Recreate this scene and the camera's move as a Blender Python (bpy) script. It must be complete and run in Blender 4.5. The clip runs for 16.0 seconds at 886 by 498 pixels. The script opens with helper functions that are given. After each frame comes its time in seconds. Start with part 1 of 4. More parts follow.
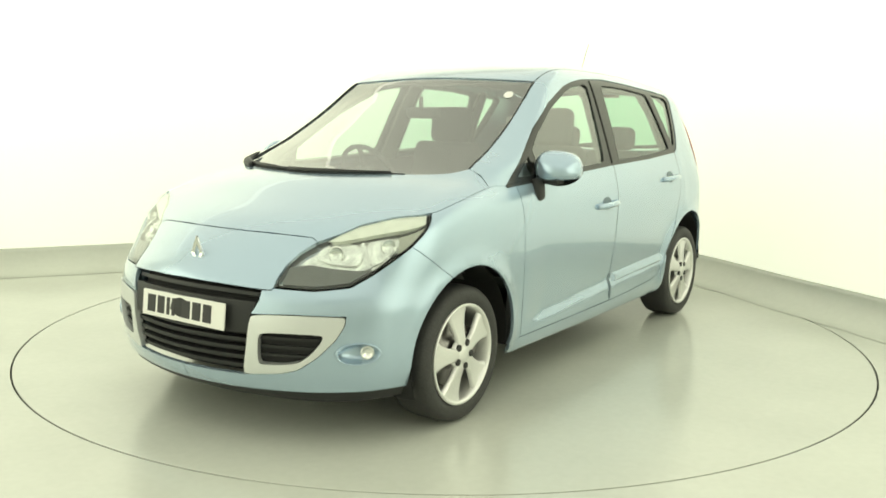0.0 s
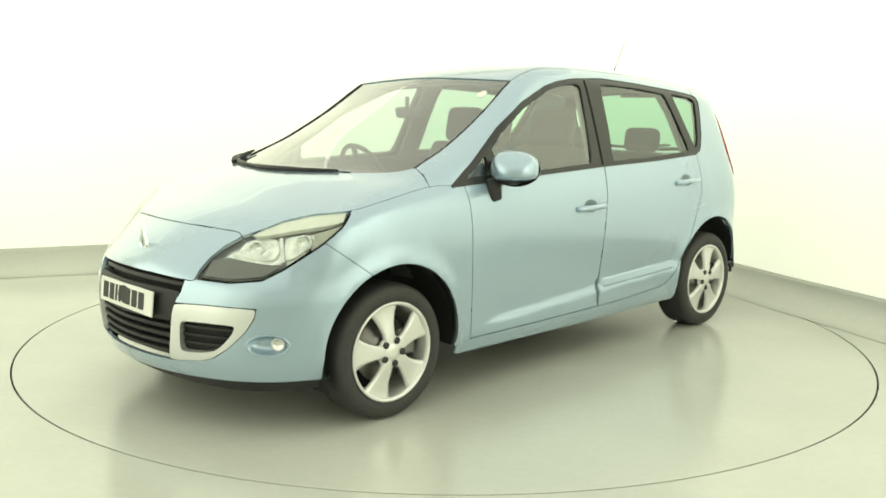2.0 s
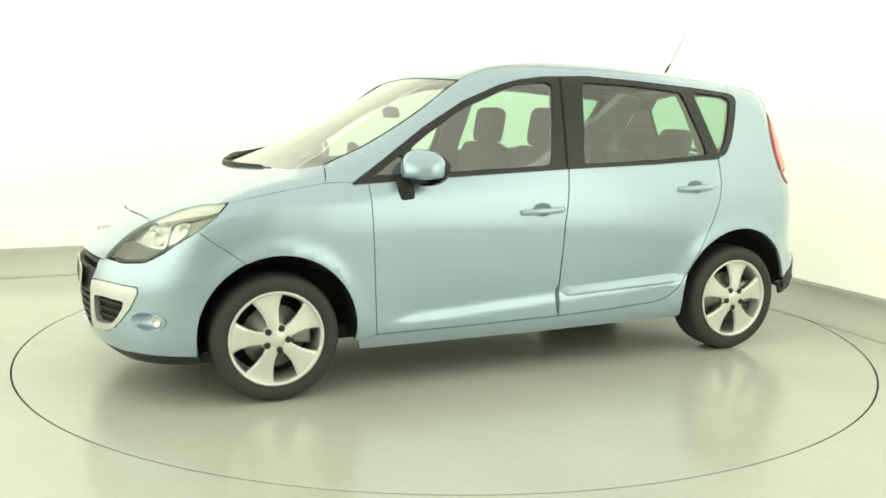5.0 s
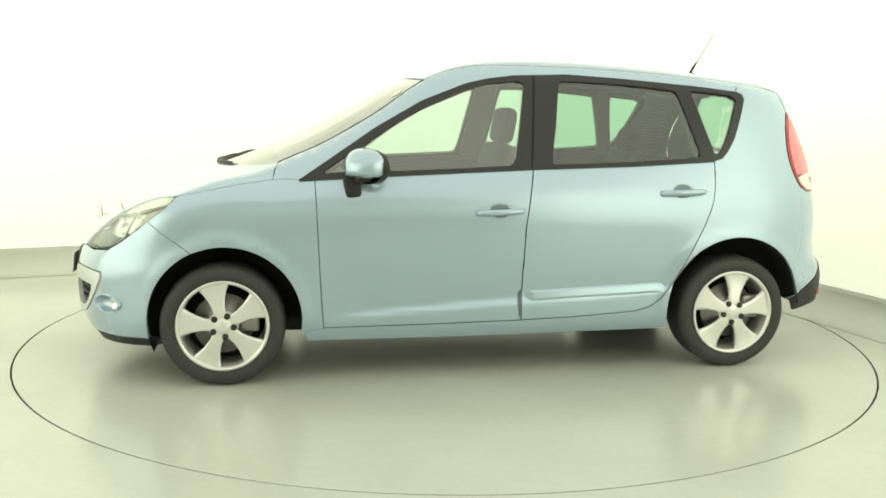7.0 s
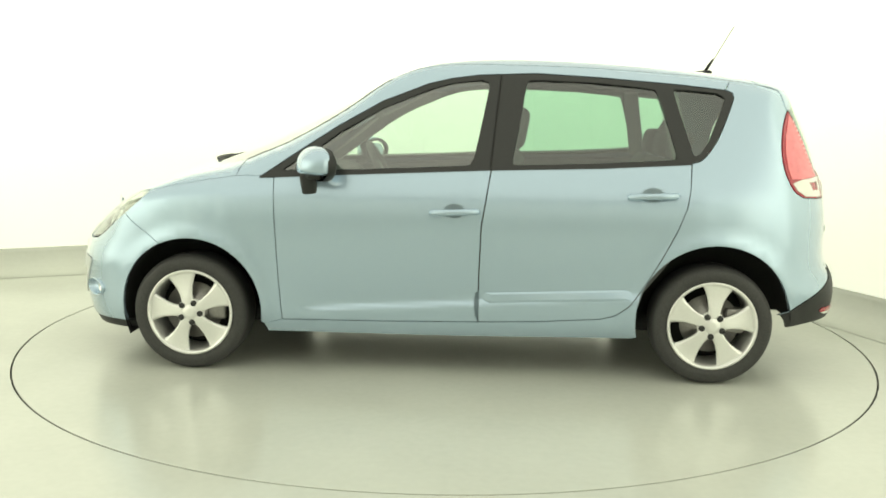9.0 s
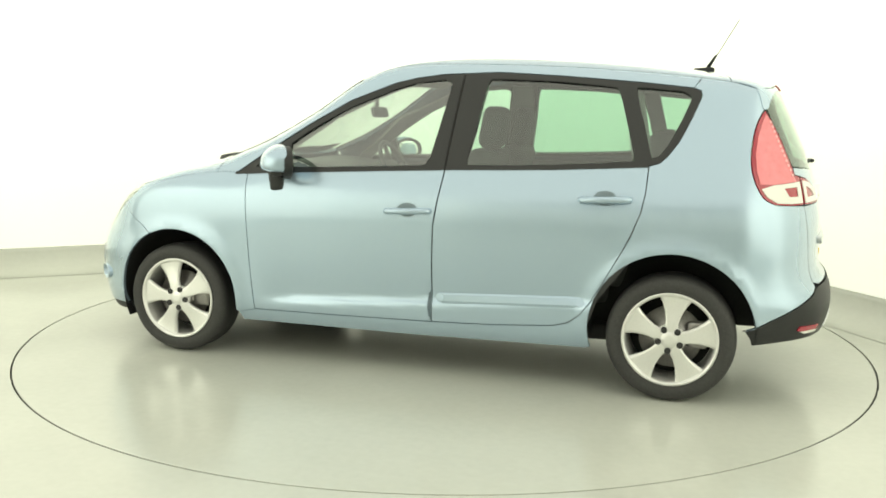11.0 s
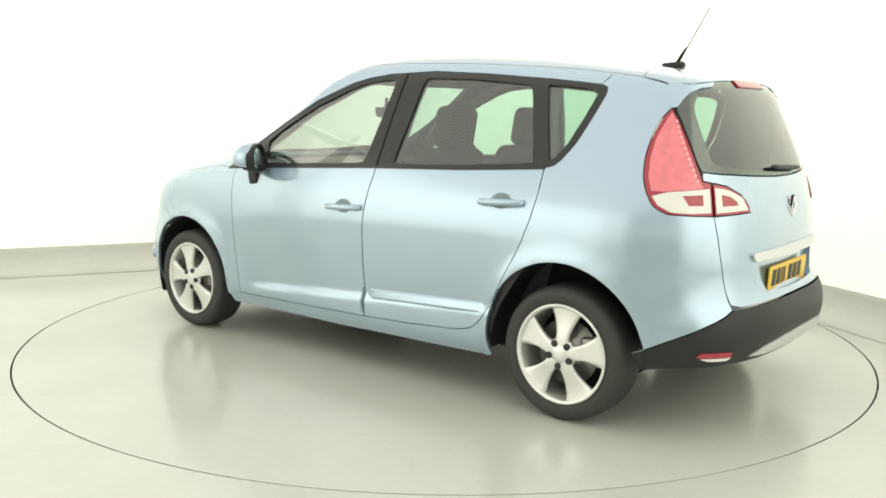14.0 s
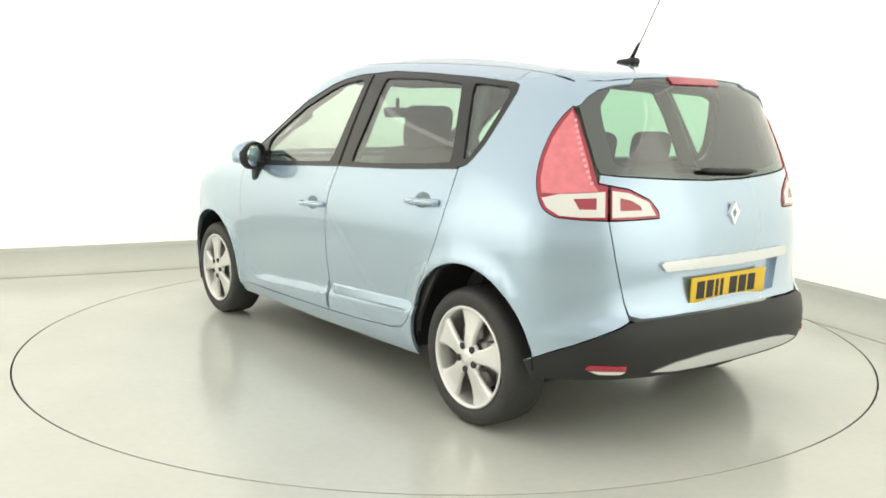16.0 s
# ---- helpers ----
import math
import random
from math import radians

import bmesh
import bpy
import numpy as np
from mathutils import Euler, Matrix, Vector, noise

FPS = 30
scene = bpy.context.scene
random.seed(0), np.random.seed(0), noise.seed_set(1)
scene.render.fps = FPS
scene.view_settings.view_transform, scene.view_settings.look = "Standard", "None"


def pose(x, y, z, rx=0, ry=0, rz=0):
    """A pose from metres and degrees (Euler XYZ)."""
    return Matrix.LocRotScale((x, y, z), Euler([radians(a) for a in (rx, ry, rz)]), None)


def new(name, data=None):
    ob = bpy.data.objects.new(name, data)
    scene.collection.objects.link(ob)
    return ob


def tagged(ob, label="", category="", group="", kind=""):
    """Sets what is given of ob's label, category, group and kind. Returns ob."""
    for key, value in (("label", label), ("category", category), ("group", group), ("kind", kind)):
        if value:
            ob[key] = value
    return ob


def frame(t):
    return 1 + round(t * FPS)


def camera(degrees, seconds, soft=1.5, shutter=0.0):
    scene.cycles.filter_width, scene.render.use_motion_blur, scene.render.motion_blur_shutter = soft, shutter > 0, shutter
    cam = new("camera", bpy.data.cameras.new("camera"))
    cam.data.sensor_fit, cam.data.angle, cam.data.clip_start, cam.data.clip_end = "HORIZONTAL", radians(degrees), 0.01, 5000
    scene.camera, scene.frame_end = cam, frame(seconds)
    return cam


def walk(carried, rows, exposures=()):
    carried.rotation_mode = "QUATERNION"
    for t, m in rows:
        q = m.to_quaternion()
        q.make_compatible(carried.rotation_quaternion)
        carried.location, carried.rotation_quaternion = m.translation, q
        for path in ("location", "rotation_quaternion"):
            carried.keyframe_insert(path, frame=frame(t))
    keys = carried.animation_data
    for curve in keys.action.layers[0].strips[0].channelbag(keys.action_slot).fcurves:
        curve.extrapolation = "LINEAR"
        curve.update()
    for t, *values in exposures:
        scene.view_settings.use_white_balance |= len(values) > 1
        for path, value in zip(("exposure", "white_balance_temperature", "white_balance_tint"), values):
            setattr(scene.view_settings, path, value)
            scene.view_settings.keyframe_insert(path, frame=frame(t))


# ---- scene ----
cam = camera(53.22, 16.0, soft=1.7)
EYE = Matrix.Translation((0, -5.437, 1.364)) @ pose(0, 0, 0, 90 - 8.786, 0, 0.540) @ pose(0, 0, 0, 0, 0, 0.748)
walk(cam, [(0.0, EYE), (16.0, EYE)],
     exposures=[(0.0, 0.0, 7300, -6), (6.5, 0.0, 7250, -5), (12.5, 0.06, 6950, 3), (16.0, 0.06, 6650, 10)])

# ---- light: a soft box under the studio's ceiling, two unseen fills beside ----
world = bpy.data.worlds.new("studio_air")
world.use_nodes = True
world.node_tree.nodes["Background"].inputs[0].default_value = (0.9, 0.95, 0.85, 1)
world.node_tree.nodes["Background"].inputs[1].default_value = 0.05
scene.world = world


def unseen_soft_box(x, y, z, wide, deep, power, rx=0, rz=0, color=(1.0, 0.985, 0.93)):
    data = bpy.data.lights.new("unseen_soft_box", "AREA")
    data.shape, data.size, data.size_y, data.energy, data.color = "RECTANGLE", wide, deep, power, color
    ob = new("unseen_soft_box", data)
    ob.matrix_world = pose(x, y, z, rx, 0, rz)
    return ob


unseen_soft_box(-0.65, -2.65, 3.42, 8.9, 11.0, 368)
# two unseen fill lamps, added only to brighten the car's sides
unseen_soft_box(-4.85, -2.9, 1.75, 5.0, 3.0, 32, 90, -86)
unseen_soft_box(3.35, -3.6, 1.75, 4.0, 3.0, 22, 90, 80)


# ---- materials ----
def material(name, color, rough=0.5, metal=0.0, coat=0.0, grain=0.0, scale=40.0, bump=0.0, stain=0.0, spec=0.5, emit=0.0, alpha=0.0):
    m = bpy.data.materials.new(name)
    m.use_nodes = True
    nodes, links = m.node_tree.nodes, m.node_tree.links
    b = nodes["Principled BSDF"]
    b.inputs["Base Color"].default_value = (*color, 1)
    b.inputs["Roughness"].default_value = rough
    b.inputs["Metallic"].default_value = metal
    b.inputs["Coat Weight"].default_value = coat
    b.inputs["Coat Roughness"].default_value = 0.04
    b.inputs["Specular IOR Level"].default_value = spec
    b.inputs["Transmission Weight"].default_value = alpha
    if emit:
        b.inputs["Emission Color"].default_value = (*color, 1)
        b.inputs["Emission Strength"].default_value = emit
    co = nodes.new("ShaderNodeTexCoord")
    if grain or stain:
        fine, broad = nodes.new("ShaderNodeTexNoise"), nodes.new("ShaderNodeTexNoise")
        fine.inputs["Scale"].default_value, fine.inputs["Detail"].default_value = scale, 4
        broad.inputs["Scale"].default_value, broad.inputs["Detail"].default_value = 1.3, 5
        links.new(co.outputs["Object"], fine.inputs["Vector"])
        links.new(co.outputs["Object"], broad.inputs["Vector"])
        last = None
        for tex, amount in ((fine, grain), (broad, stain)):
            if not amount:
                continue
            ramp = nodes.new("ShaderNodeMapRange")
            ramp.inputs["From Min"].default_value, ramp.inputs["From Max"].default_value = 0.3, 0.7
            ramp.inputs["To Min"].default_value, ramp.inputs["To Max"].default_value = 1 - amount, 1 + amount
            links.new(tex.outputs["Fac"], ramp.inputs["Value"])
            mix = nodes.new("ShaderNodeVectorMath")
            mix.operation = "SCALE"
            if last is None:
                mix.inputs[0].default_value = color
            else:
                links.new(last.outputs["Vector"], mix.inputs[0])
            links.new(ramp.outputs["Result"], mix.inputs["Scale"])
            last = mix
        links.new(last.outputs["Vector"], b.inputs["Base Color"])
        if stain:
            rr = nodes.new("ShaderNodeMapRange")
            rr.inputs["To Min"].default_value, rr.inputs["To Max"].default_value = max(rough - 0.12 * stain * 5, 0.02), rough + 0.12 * stain * 5
            links.new(broad.outputs["Fac"], rr.inputs["Value"])
            links.new(rr.outputs["Result"], b.inputs["Roughness"])
        if bump:
            bp = nodes.new("ShaderNodeBump")
            bp.inputs["Strength"].default_value, bp.inputs["Distance"].default_value = bump, 0.002
            links.new(fine.outputs["Fac"], bp.inputs["Height"])
            links.new(bp.outputs["Normal"], b.inputs["Normal"])
    return m


def glass(name, tint, rough=0.0, base=0.045):
    """Thin tinted pane: what passes is coloured, the rest is mirrored, more so at a flat angle."""
    m = bpy.data.materials.new(name)
    m.use_nodes = True
    nodes, links = m.node_tree.nodes, m.node_tree.links
    nodes.remove(nodes["Principled BSDF"])
    clear, gloss, mix, facing = nodes.new("ShaderNodeBsdfTransparent"), nodes.new("ShaderNodeBsdfGlossy"), nodes.new("ShaderNodeMixShader"), nodes.new("ShaderNodeLayerWeight")
    clear.inputs["Color"].default_value = (*tint, 1)
    gloss.inputs["Roughness"].default_value = rough
    gloss.inputs["Color"].default_value = (0.95, 0.95, 0.95, 1)
    power, scaled = nodes.new("ShaderNodeMath"), nodes.new("ShaderNodeMath")
    power.operation, scaled.operation = "POWER", "MULTIPLY_ADD"
    power.inputs[1].default_value = 4.5
    scaled.inputs[1].default_value, scaled.inputs[2].default_value = 0.9, base
    facing.inputs["Blend"].default_value = 0.5
    links.new(facing.outputs["Facing"], power.inputs[0])
    links.new(power.outputs[0], scaled.inputs[0])
    links.new(scaled.outputs[0], mix.inputs["Fac"])
    links.new(clear.outputs[0], mix.inputs[1])
    links.new(gloss.outputs[0], mix.inputs[2])
    links.new(mix.outputs[0], nodes["Material Output"].inputs["Surface"])
    return m


PAINT = material("ice_blue_metallic", (0.405, 0.520, 0.630), 0.27, 0.66, 1.0, grain=0.03, scale=900)
BLACK = material("black_plastic", (0.024, 0.025, 0.025), 0.45, grain=0.15, scale=300, bump=0.2, spec=0.3)
TRIM = material("gloss_black_trim", (0.022, 0.023, 0.023), 0.2, spec=0.45, grain=0.1, scale=200)
CUP_SHADE = material("shaded_cup_paint", (0.17, 0.22, 0.25), 0.4, 0.3)
SATIN = material("satin_silver", (0.72, 0.74, 0.74), 0.32, 0.7)
REFLECTOR = material("lamp_reflector", (0.74, 0.75, 0.73), 0.24, 0.8, grain=0.22, scale=24, bump=0.7)
AMBER = material("grey_corner_lens", (0.36, 0.36, 0.31), 0.3, 0.2, 0.5, grain=0.12, scale=60)
FROSTED = material("ribbed_indicator_lens", (0.72, 0.73, 0.66), 0.25, 0.1, 0.4, grain=0.12, scale=30, bump=0.4)
LAMP_DARK = material("smoked_lamp_bezel", (0.13, 0.132, 0.13), 0.3, 0.3, grain=0.2, scale=80)
CHROME = material("chrome", (0.85, 0.86, 0.86), 0.08, 1.0)
ALLOY = material("alloy", (0.78, 0.78, 0.76), 0.33, 0.6, 0.5, grain=0.04, scale=200)
RUBBER = material("tyre_rubber", (0.038, 0.038, 0.037), 0.62, grain=0.2, scale=120, bump=0.3)
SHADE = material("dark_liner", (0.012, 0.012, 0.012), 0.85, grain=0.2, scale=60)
DISC = material("brake_steel", (0.30, 0.29, 0.28), 0.38, 0.9, grain=0.1, scale=90)
CLOTH = material("seat_cloth", (0.065, 0.067, 0.07), 0.9, grain=0.25, scale=260, bump=0.4)
LINING = material("cabin_lining", (0.22, 0.22, 0.20), 0.8, grain=0.1, scale=120)
DASH = material("dashboard_plastic", (0.06, 0.061, 0.062), 0.6, grain=0.15, scale=220, bump=0.3)
SCREEN = glass("windscreen_glass", (0.84, 0.92, 0.87), base=0.22)
CLEAR = glass("door_glass", (0.80, 0.93, 0.84), base=0.18)
PRIVACY = glass("tinted_glass", (0.53, 0.74, 0.62), base=0.13)
LENS = glass("lamp_lens", (0.94, 0.97, 0.95))
RED = material("red_lens", (0.36, 0.014, 0.035), 0.12, 0.0, 0.6, spec=0.6)
PALE_RED = material("pale_red_lens", (0.78, 0.20, 0.23), 0.2, 0.0, 0.6, grain=0.10, scale=28, bump=0.25)
DIODE = material("pink_diode_lens", (0.85, 0.42, 0.44), 0.2, 0.0, 0.6)
WHITE_LENS = material("white_lens", (0.75, 0.74, 0.70), 0.12, 0.0, 0.6)
PLATE_WHITE = material("plate_white", (0.80, 0.80, 0.76), 0.35)
PLATE_YELLOW = material("plate_yellow", (0.80, 0.52, 0.03), 0.35)
INK = material("plate_ink", (0.02, 0.02, 0.02), 0.5)
MIRROR = material("mirror_glass", (0.9, 0.9, 0.9), 0.02, 1.0)
# emission is put into the fabric: it whitens the wall and lights the car
WALL = material("glowing_fabric_wall", (0.84, 0.84, 0.775), 0.8, grain=0.012, scale=30, stain=0.02, emit=0.80)
BOARD = material("white_board", (0.84, 0.84, 0.81), 0.7, grain=0.01, scale=40, stain=0.02)
CEILING = material("ceiling_paint", (0.62, 0.63, 0.60), 0.8, grain=0.02, scale=20, stain=0.03)
FLOOR = material("polished_floor", (0.56, 0.575, 0.52), 0.2, grain=0.02, scale=25, stain=0.05, spec=0.5)
GAP = material("gap_dark", (0.02, 0.02, 0.018), 0.8)


from mathutils.geometry import delaunay_2d_cdt as delaunay

# ---- body surface ----
def catmull(points, n=8, closed=False):
    """A smooth line through the points."""
    p = np.array(points, float)
    k = len(p)
    out = []
    for i in range(k if closed else k - 1):
        if closed:
            a, b, c, d = p[(i - 1) % k], p[i], p[(i + 1) % k], p[(i + 2) % k]
        else:
            a, b, c, d = p[max(i - 1, 0)], p[i], p[i + 1], p[min(i + 2, k - 1)]
        for t in np.arange(n) / n:
            out.append(0.5 * (2 * b + (c - a) * t + (2 * a - 5 * b + 4 * c - d) * t * t + (3 * b - a - 3 * c + d) * t ** 3))
    if not closed:
        out.append(p[-1])
    return np.array(out)


PROFILE = catmull([(2.02, 0.15), (2.13, 0.22), (2.175, 0.33), (2.188, 0.46), (2.182, 0.57), (2.152, 0.67), (2.07, 0.755), (1.985, 0.825),
                   (1.86, 0.90), (1.68, 0.975), (1.50, 1.047), (1.32, 1.10), (1.10, 1.185), (0.85, 1.309), (0.60, 1.440), (0.37, 1.557),
                   (0.15, 1.622), (-0.07, 1.650), (-0.30, 1.662), (-0.60, 1.661), (-0.92, 1.647), (-1.23, 1.621), (-1.50, 1.590), (-1.70, 1.560),
                   (-1.800, 1.515), (-1.863, 1.40), (-1.945, 1.22), (-2.008, 1.05), (-2.042, 0.92), (-2.050, 0.80), (-2.050, 0.70), (-2.065, 0.615), (-2.105, 0.55), (-2.12, 0.46), (-2.10, 0.36),
                   (-2.05, 0.28), (-1.96, 0.20)], 4)
PA, PB = PROFILE, np.roll(PROFILE, -1, axis=0)
ZW = ([0.10, 0.20, 0.30, 0.45, 0.60, 0.75, 0.86, 0.95, 1.05, 1.15, 1.30, 1.45, 1.55, 1.70],
      [0.81, 0.85, 0.885, 0.899, 0.909, 0.914, 0.911, 0.897, 0.866, 0.830, 0.773, 0.712, 0.668, 0.590])
XW = ([-2.30, -2.15, -2.05, -1.95, -1.80, -1.60, -1.35, -1.0, 0.9, 1.2, 1.45, 1.65, 1.80, 1.95, 2.10, 2.25],
      [0.50, 0.31, 0.208, 0.138, 0.072, 0.023, 0.005, 0.0, 0.0, 0.002, 0.008, 0.028, 0.062, 0.128, 0.255, 0.44])
ZF, XF = catmull(np.array(ZW).T, 8), catmull(np.array(XW).T, 8)
ARCHES = ((1.338, 0.334, 0.373), (-1.350, 0.336, 0.388))


def step(a, b, v):
    t = np.clip((v - a) / (b - a), 0, 1)
    return t * t * (3 - 2 * t)


def half_width(x, z):
    w = np.interp(z, ZF[:, 0], ZF[:, 1]) - np.interp(x, XF[:, 0], XF[:, 1])
    for ax, az, ar in ARCHES:                                        # flared wheel arches
        r = np.hypot(x - ax, z - az)
        w = w + 0.016 * np.exp(-((r - ar) / 0.05) ** 2) * step(0.15, 0.35, z)
    dish = step(0.86, 0.62, x) * step(-1.12, -0.90, x)
    crease = 0.417 - 0.062 * x                                       # the doors draw in towards a crease that rises to the rear
    w = w - 0.021 * dish * np.clip((0.84 - z) / (0.84 - crease), 0, 1) ** 1.6 * step(crease - 0.050, crease, z)
    return w


GRID, LOW = 0.006, np.array([-2.9, -0.1])


def profile_field():
    """Distances from the profile on a grid of x and z, negative inside."""
    gx, gz = np.meshgrid(np.arange(970) * GRID + LOW[0], np.arange(360) * GRID + LOW[1], indexing="ij")
    best, inside = np.full(gx.shape, 1e9), np.zeros(gx.shape, bool)
    for a, b in zip(PA, PB):
        d = b - a
        ex, ez = gx - a[0], gz - a[1]
        t = np.clip((ex * d[0] + ez * d[1]) / (d @ d), 0, 1)
        best = np.minimum(best, (ex - t * d[0]) ** 2 + (ez - t * d[1]) ** 2)
        if a[1] != b[1]:
            inside ^= ((a[1] > gz) != (b[1] > gz)) & (gx < a[0] + ez * d[0] / d[1])
    return np.where(inside, -1, 1) * np.sqrt(best)


FIELD = profile_field()


def from_profile(q):
    u = np.clip((q - LOW) / GRID, 0, np.array(FIELD.shape) - 1.001)
    i = u.astype(int)
    f, (a, b) = u - i, i.T
    fx, fz = f[:, 0], f[:, 1]
    return (FIELD[a, b] * (1 - fx) + FIELD[a + 1, b] * fx) * (1 - fz) + (FIELD[a, b + 1] * (1 - fx) + FIELD[a + 1, b + 1] * fx) * fz


def body(p):
    """Roughly the distance of the points p from the skin, negative inside."""
    x, y, z = p[:, 0], np.abs(p[:, 1]), p[:, 2]
    wing = step(0.80, 1.60, x) * step(0.60, 0.96, z) * step(2.30, 1.55, x)                 # the bonnet is fuller at its sides
    pillar = step(1.35, 0.95, x) * step(-0.4, 0.2, x) * step(1.0, 1.15, z)  # upright, full-width screen pillars
    bow = np.where(x > 0, (0.43 - 0.14 * pillar - 0.23 * wing) * y * y * step(0.0, 0.6, x), -(0.11 * y * y + 0.36 * y ** 4) * step(0.0, -0.9, x))
    q = np.stack([x + bow, z + (0.075 - 0.055 * wing - 0.030 * step(1.25, 1.5, z) * step(-0.9, 0.1, x)) * y * y], 1)
    fa = from_profile(q)
    fb = (y - half_width(x, z)) * 0.93
    k = 0.13 - 0.06 * wing - 0.06 * pillar - 0.03 * step(-0.9, -1.7, x)
    return np.maximum(fa, fb) + np.maximum(k - np.abs(fa - fb), 0) ** 2 / (4 * k)


FRONT, REAR, REACH = 1.2, -1.2, 0.95


def spots(proj, uv, level=0.0):
    """Where the lines of a projection meet the skin: side (x, z), top (x, y), nose and tail (angle times REACH, z)."""
    uv = np.asarray(uv, float)
    n = len(uv)
    if proj == "side":
        o, d, far = np.stack([uv[:, 0], np.full(n, 1.2), uv[:, 1]], 1), np.tile([0.0, -1, 0], (n, 1)), 1.1
    elif proj == "top":
        o, d, far = np.stack([uv[:, 0], uv[:, 1], np.full(n, 1.9)], 1), np.tile([0.0, 0, -1], (n, 1)), 1.5
    else:
        a, sg, cx = uv[:, 0] / REACH, (1 if proj == "nose" else -1), (FRONT if proj == "nose" else REAR)
        way = np.stack([sg * np.cos(a), np.sin(a), np.zeros(n)], 1)
        o, d, far = np.stack([np.full(n, cx), np.zeros(n), uv[:, 1]], 1) + 1.5 * way, -way, 1.45
    lo, hi = np.zeros(n), np.full(n, far)
    for _ in range(15):
        mid = (lo + hi) / 2
        inside = body(o + d * mid[:, None]) < level
        hi, lo = np.where(inside, mid, hi), np.where(inside, lo, mid)
    return o + d * ((lo + hi) / 2)[:, None]

# ---- building ----
def part(name, bm, mat, parent=None, label="", smooth=True):
    me = bpy.data.meshes.new(name)
    bm.to_mesh(me)
    bm.free()
    me.materials.append(mat)
    for f in me.polygons:
        f.use_smooth = smooth
    ob = new(name, me)
    ob.parent = parent
    if label:
        ob["label"] = label
    return ob


def block(bm, size, m=Matrix(), bevel=0.0, seg=2):
    made = bmesh.ops.create_cube(bm, size=1, matrix=m @ Matrix.Diagonal((*size, 1)))["verts"]
    if bevel:
        edges = list({e for v in made for e in v.link_edges})
        bmesh.ops.bevel(bm, geom=edges, offset=bevel, segments=seg, affect="EDGES", profile=0.5, clamp_overlap=True)


def turned(bm, rows, n=48, m=Matrix()):
    """A body of revolution about local y from rows of (radius, y)."""
    rings = [[bm.verts.new(m @ Vector((r * math.cos(2 * math.pi * i / n), y, r * math.sin(2 * math.pi * i / n)))) for i in range(n)] for r, y in rows]
    for a, b in zip(rings, rings[1:]):
        for i in range(n):
            bm.faces.new((a[i], a[(i + 1) % n], b[(i + 1) % n], b[i]))
    return rings


def tube(bm, line, radius, n=8):
    """A round bar along the points of a line."""
    line = [Vector(p) for p in line]
    rings = []
    for i, p in enumerate(line):
        d = (line[min(i + 1, len(line) - 1)] - line[max(i - 1, 0)]).normalized()
        q = d.to_track_quat("Z", "Y").to_matrix()
        r = radius[i] if isinstance(radius, (list, tuple)) else radius
        rings.append([bm.verts.new(p + q @ Vector((r * math.cos(2 * math.pi * k / n), r * math.sin(2 * math.pi * k / n), 0))) for k in range(n)])
    for a, b in zip(rings, rings[1:]):
        for k in range(n):
            bm.faces.new((a[k], a[(k + 1) % n], b[(k + 1) % n], b[k]))
    bm.faces.new(rings[0][::-1])
    bm.faces.new(rings[-1])


def rounded(points, amount=0.3, times=2):
    """Cuts the corners of a closed outline."""
    p = np.array(points, float)
    for _ in range(times):
        q = np.roll(p, -1, axis=0)
        p = np.stack([p + (q - p) * amount / 2, q - (q - p) * amount / 2], 1).reshape(-1, 2)
        amount = 0.5
    return p


def fine(points, res):
    """The closed outline with steps of about res at most."""
    out = []
    p = np.array(points, float)
    for a, b in zip(p, np.roll(p, -1, axis=0)):
        n = max(1, int(np.ceil(np.linalg.norm(b - a) / res)))
        out += [a + (b - a) * i / n for i in range(n)]
    return np.array(out)


def area2(p):
    q = np.roll(p, -1, axis=0)
    return (p[:, 0] * q[:, 1] - q[:, 0] * p[:, 1]).sum() / 2


def shrunk(p, by):
    if not by:
        return p
    if area2(p) < 0:
        by = -by
    a, b = p - np.roll(p, 1, axis=0), np.roll(p, -1, axis=0) - p
    a, b = a / (np.linalg.norm(a, axis=1, keepdims=True) + 1e-9), b / (np.linalg.norm(b, axis=1, keepdims=True) + 1e-9)
    n = np.stack([-(a + b)[:, 1], (a + b)[:, 0]], 1)
    ln = np.linalg.norm(n, axis=1, keepdims=True)
    return p + n / (ln + 1e-9) * by / np.clip(ln / 2, 0.5, 1)


def within(q, poly):
    inside = np.zeros(len(q), bool)
    for a, b in zip(poly, np.roll(poly, -1, axis=0)):
        cross = (a[1] > q[:, 1]) != (b[1] > q[:, 1])
        if a[1] != b[1]:
            inside ^= cross & (q[:, 0] < a[0] + (q[:, 1] - a[1]) * (b[0] - a[0]) / (b[1] - a[1]))
    return inside


def mirrored(half, axis):
    """The full outline of a middle panel from its half, whose first and last points lie on the middle line."""
    h = [tuple(p) for p in half]
    other = [(-a, b) if axis == 0 else (a, -b) for a, b in h[::-1]]
    return h + [p for p in other if p not in h]


def skin_normals(p, e=0.014):
    g = np.stack([body(p + d) - body(p - d) for d in np.eye(3) * e], 1)
    return g / (np.linalg.norm(g, axis=1, keepdims=True) + 1e-9)


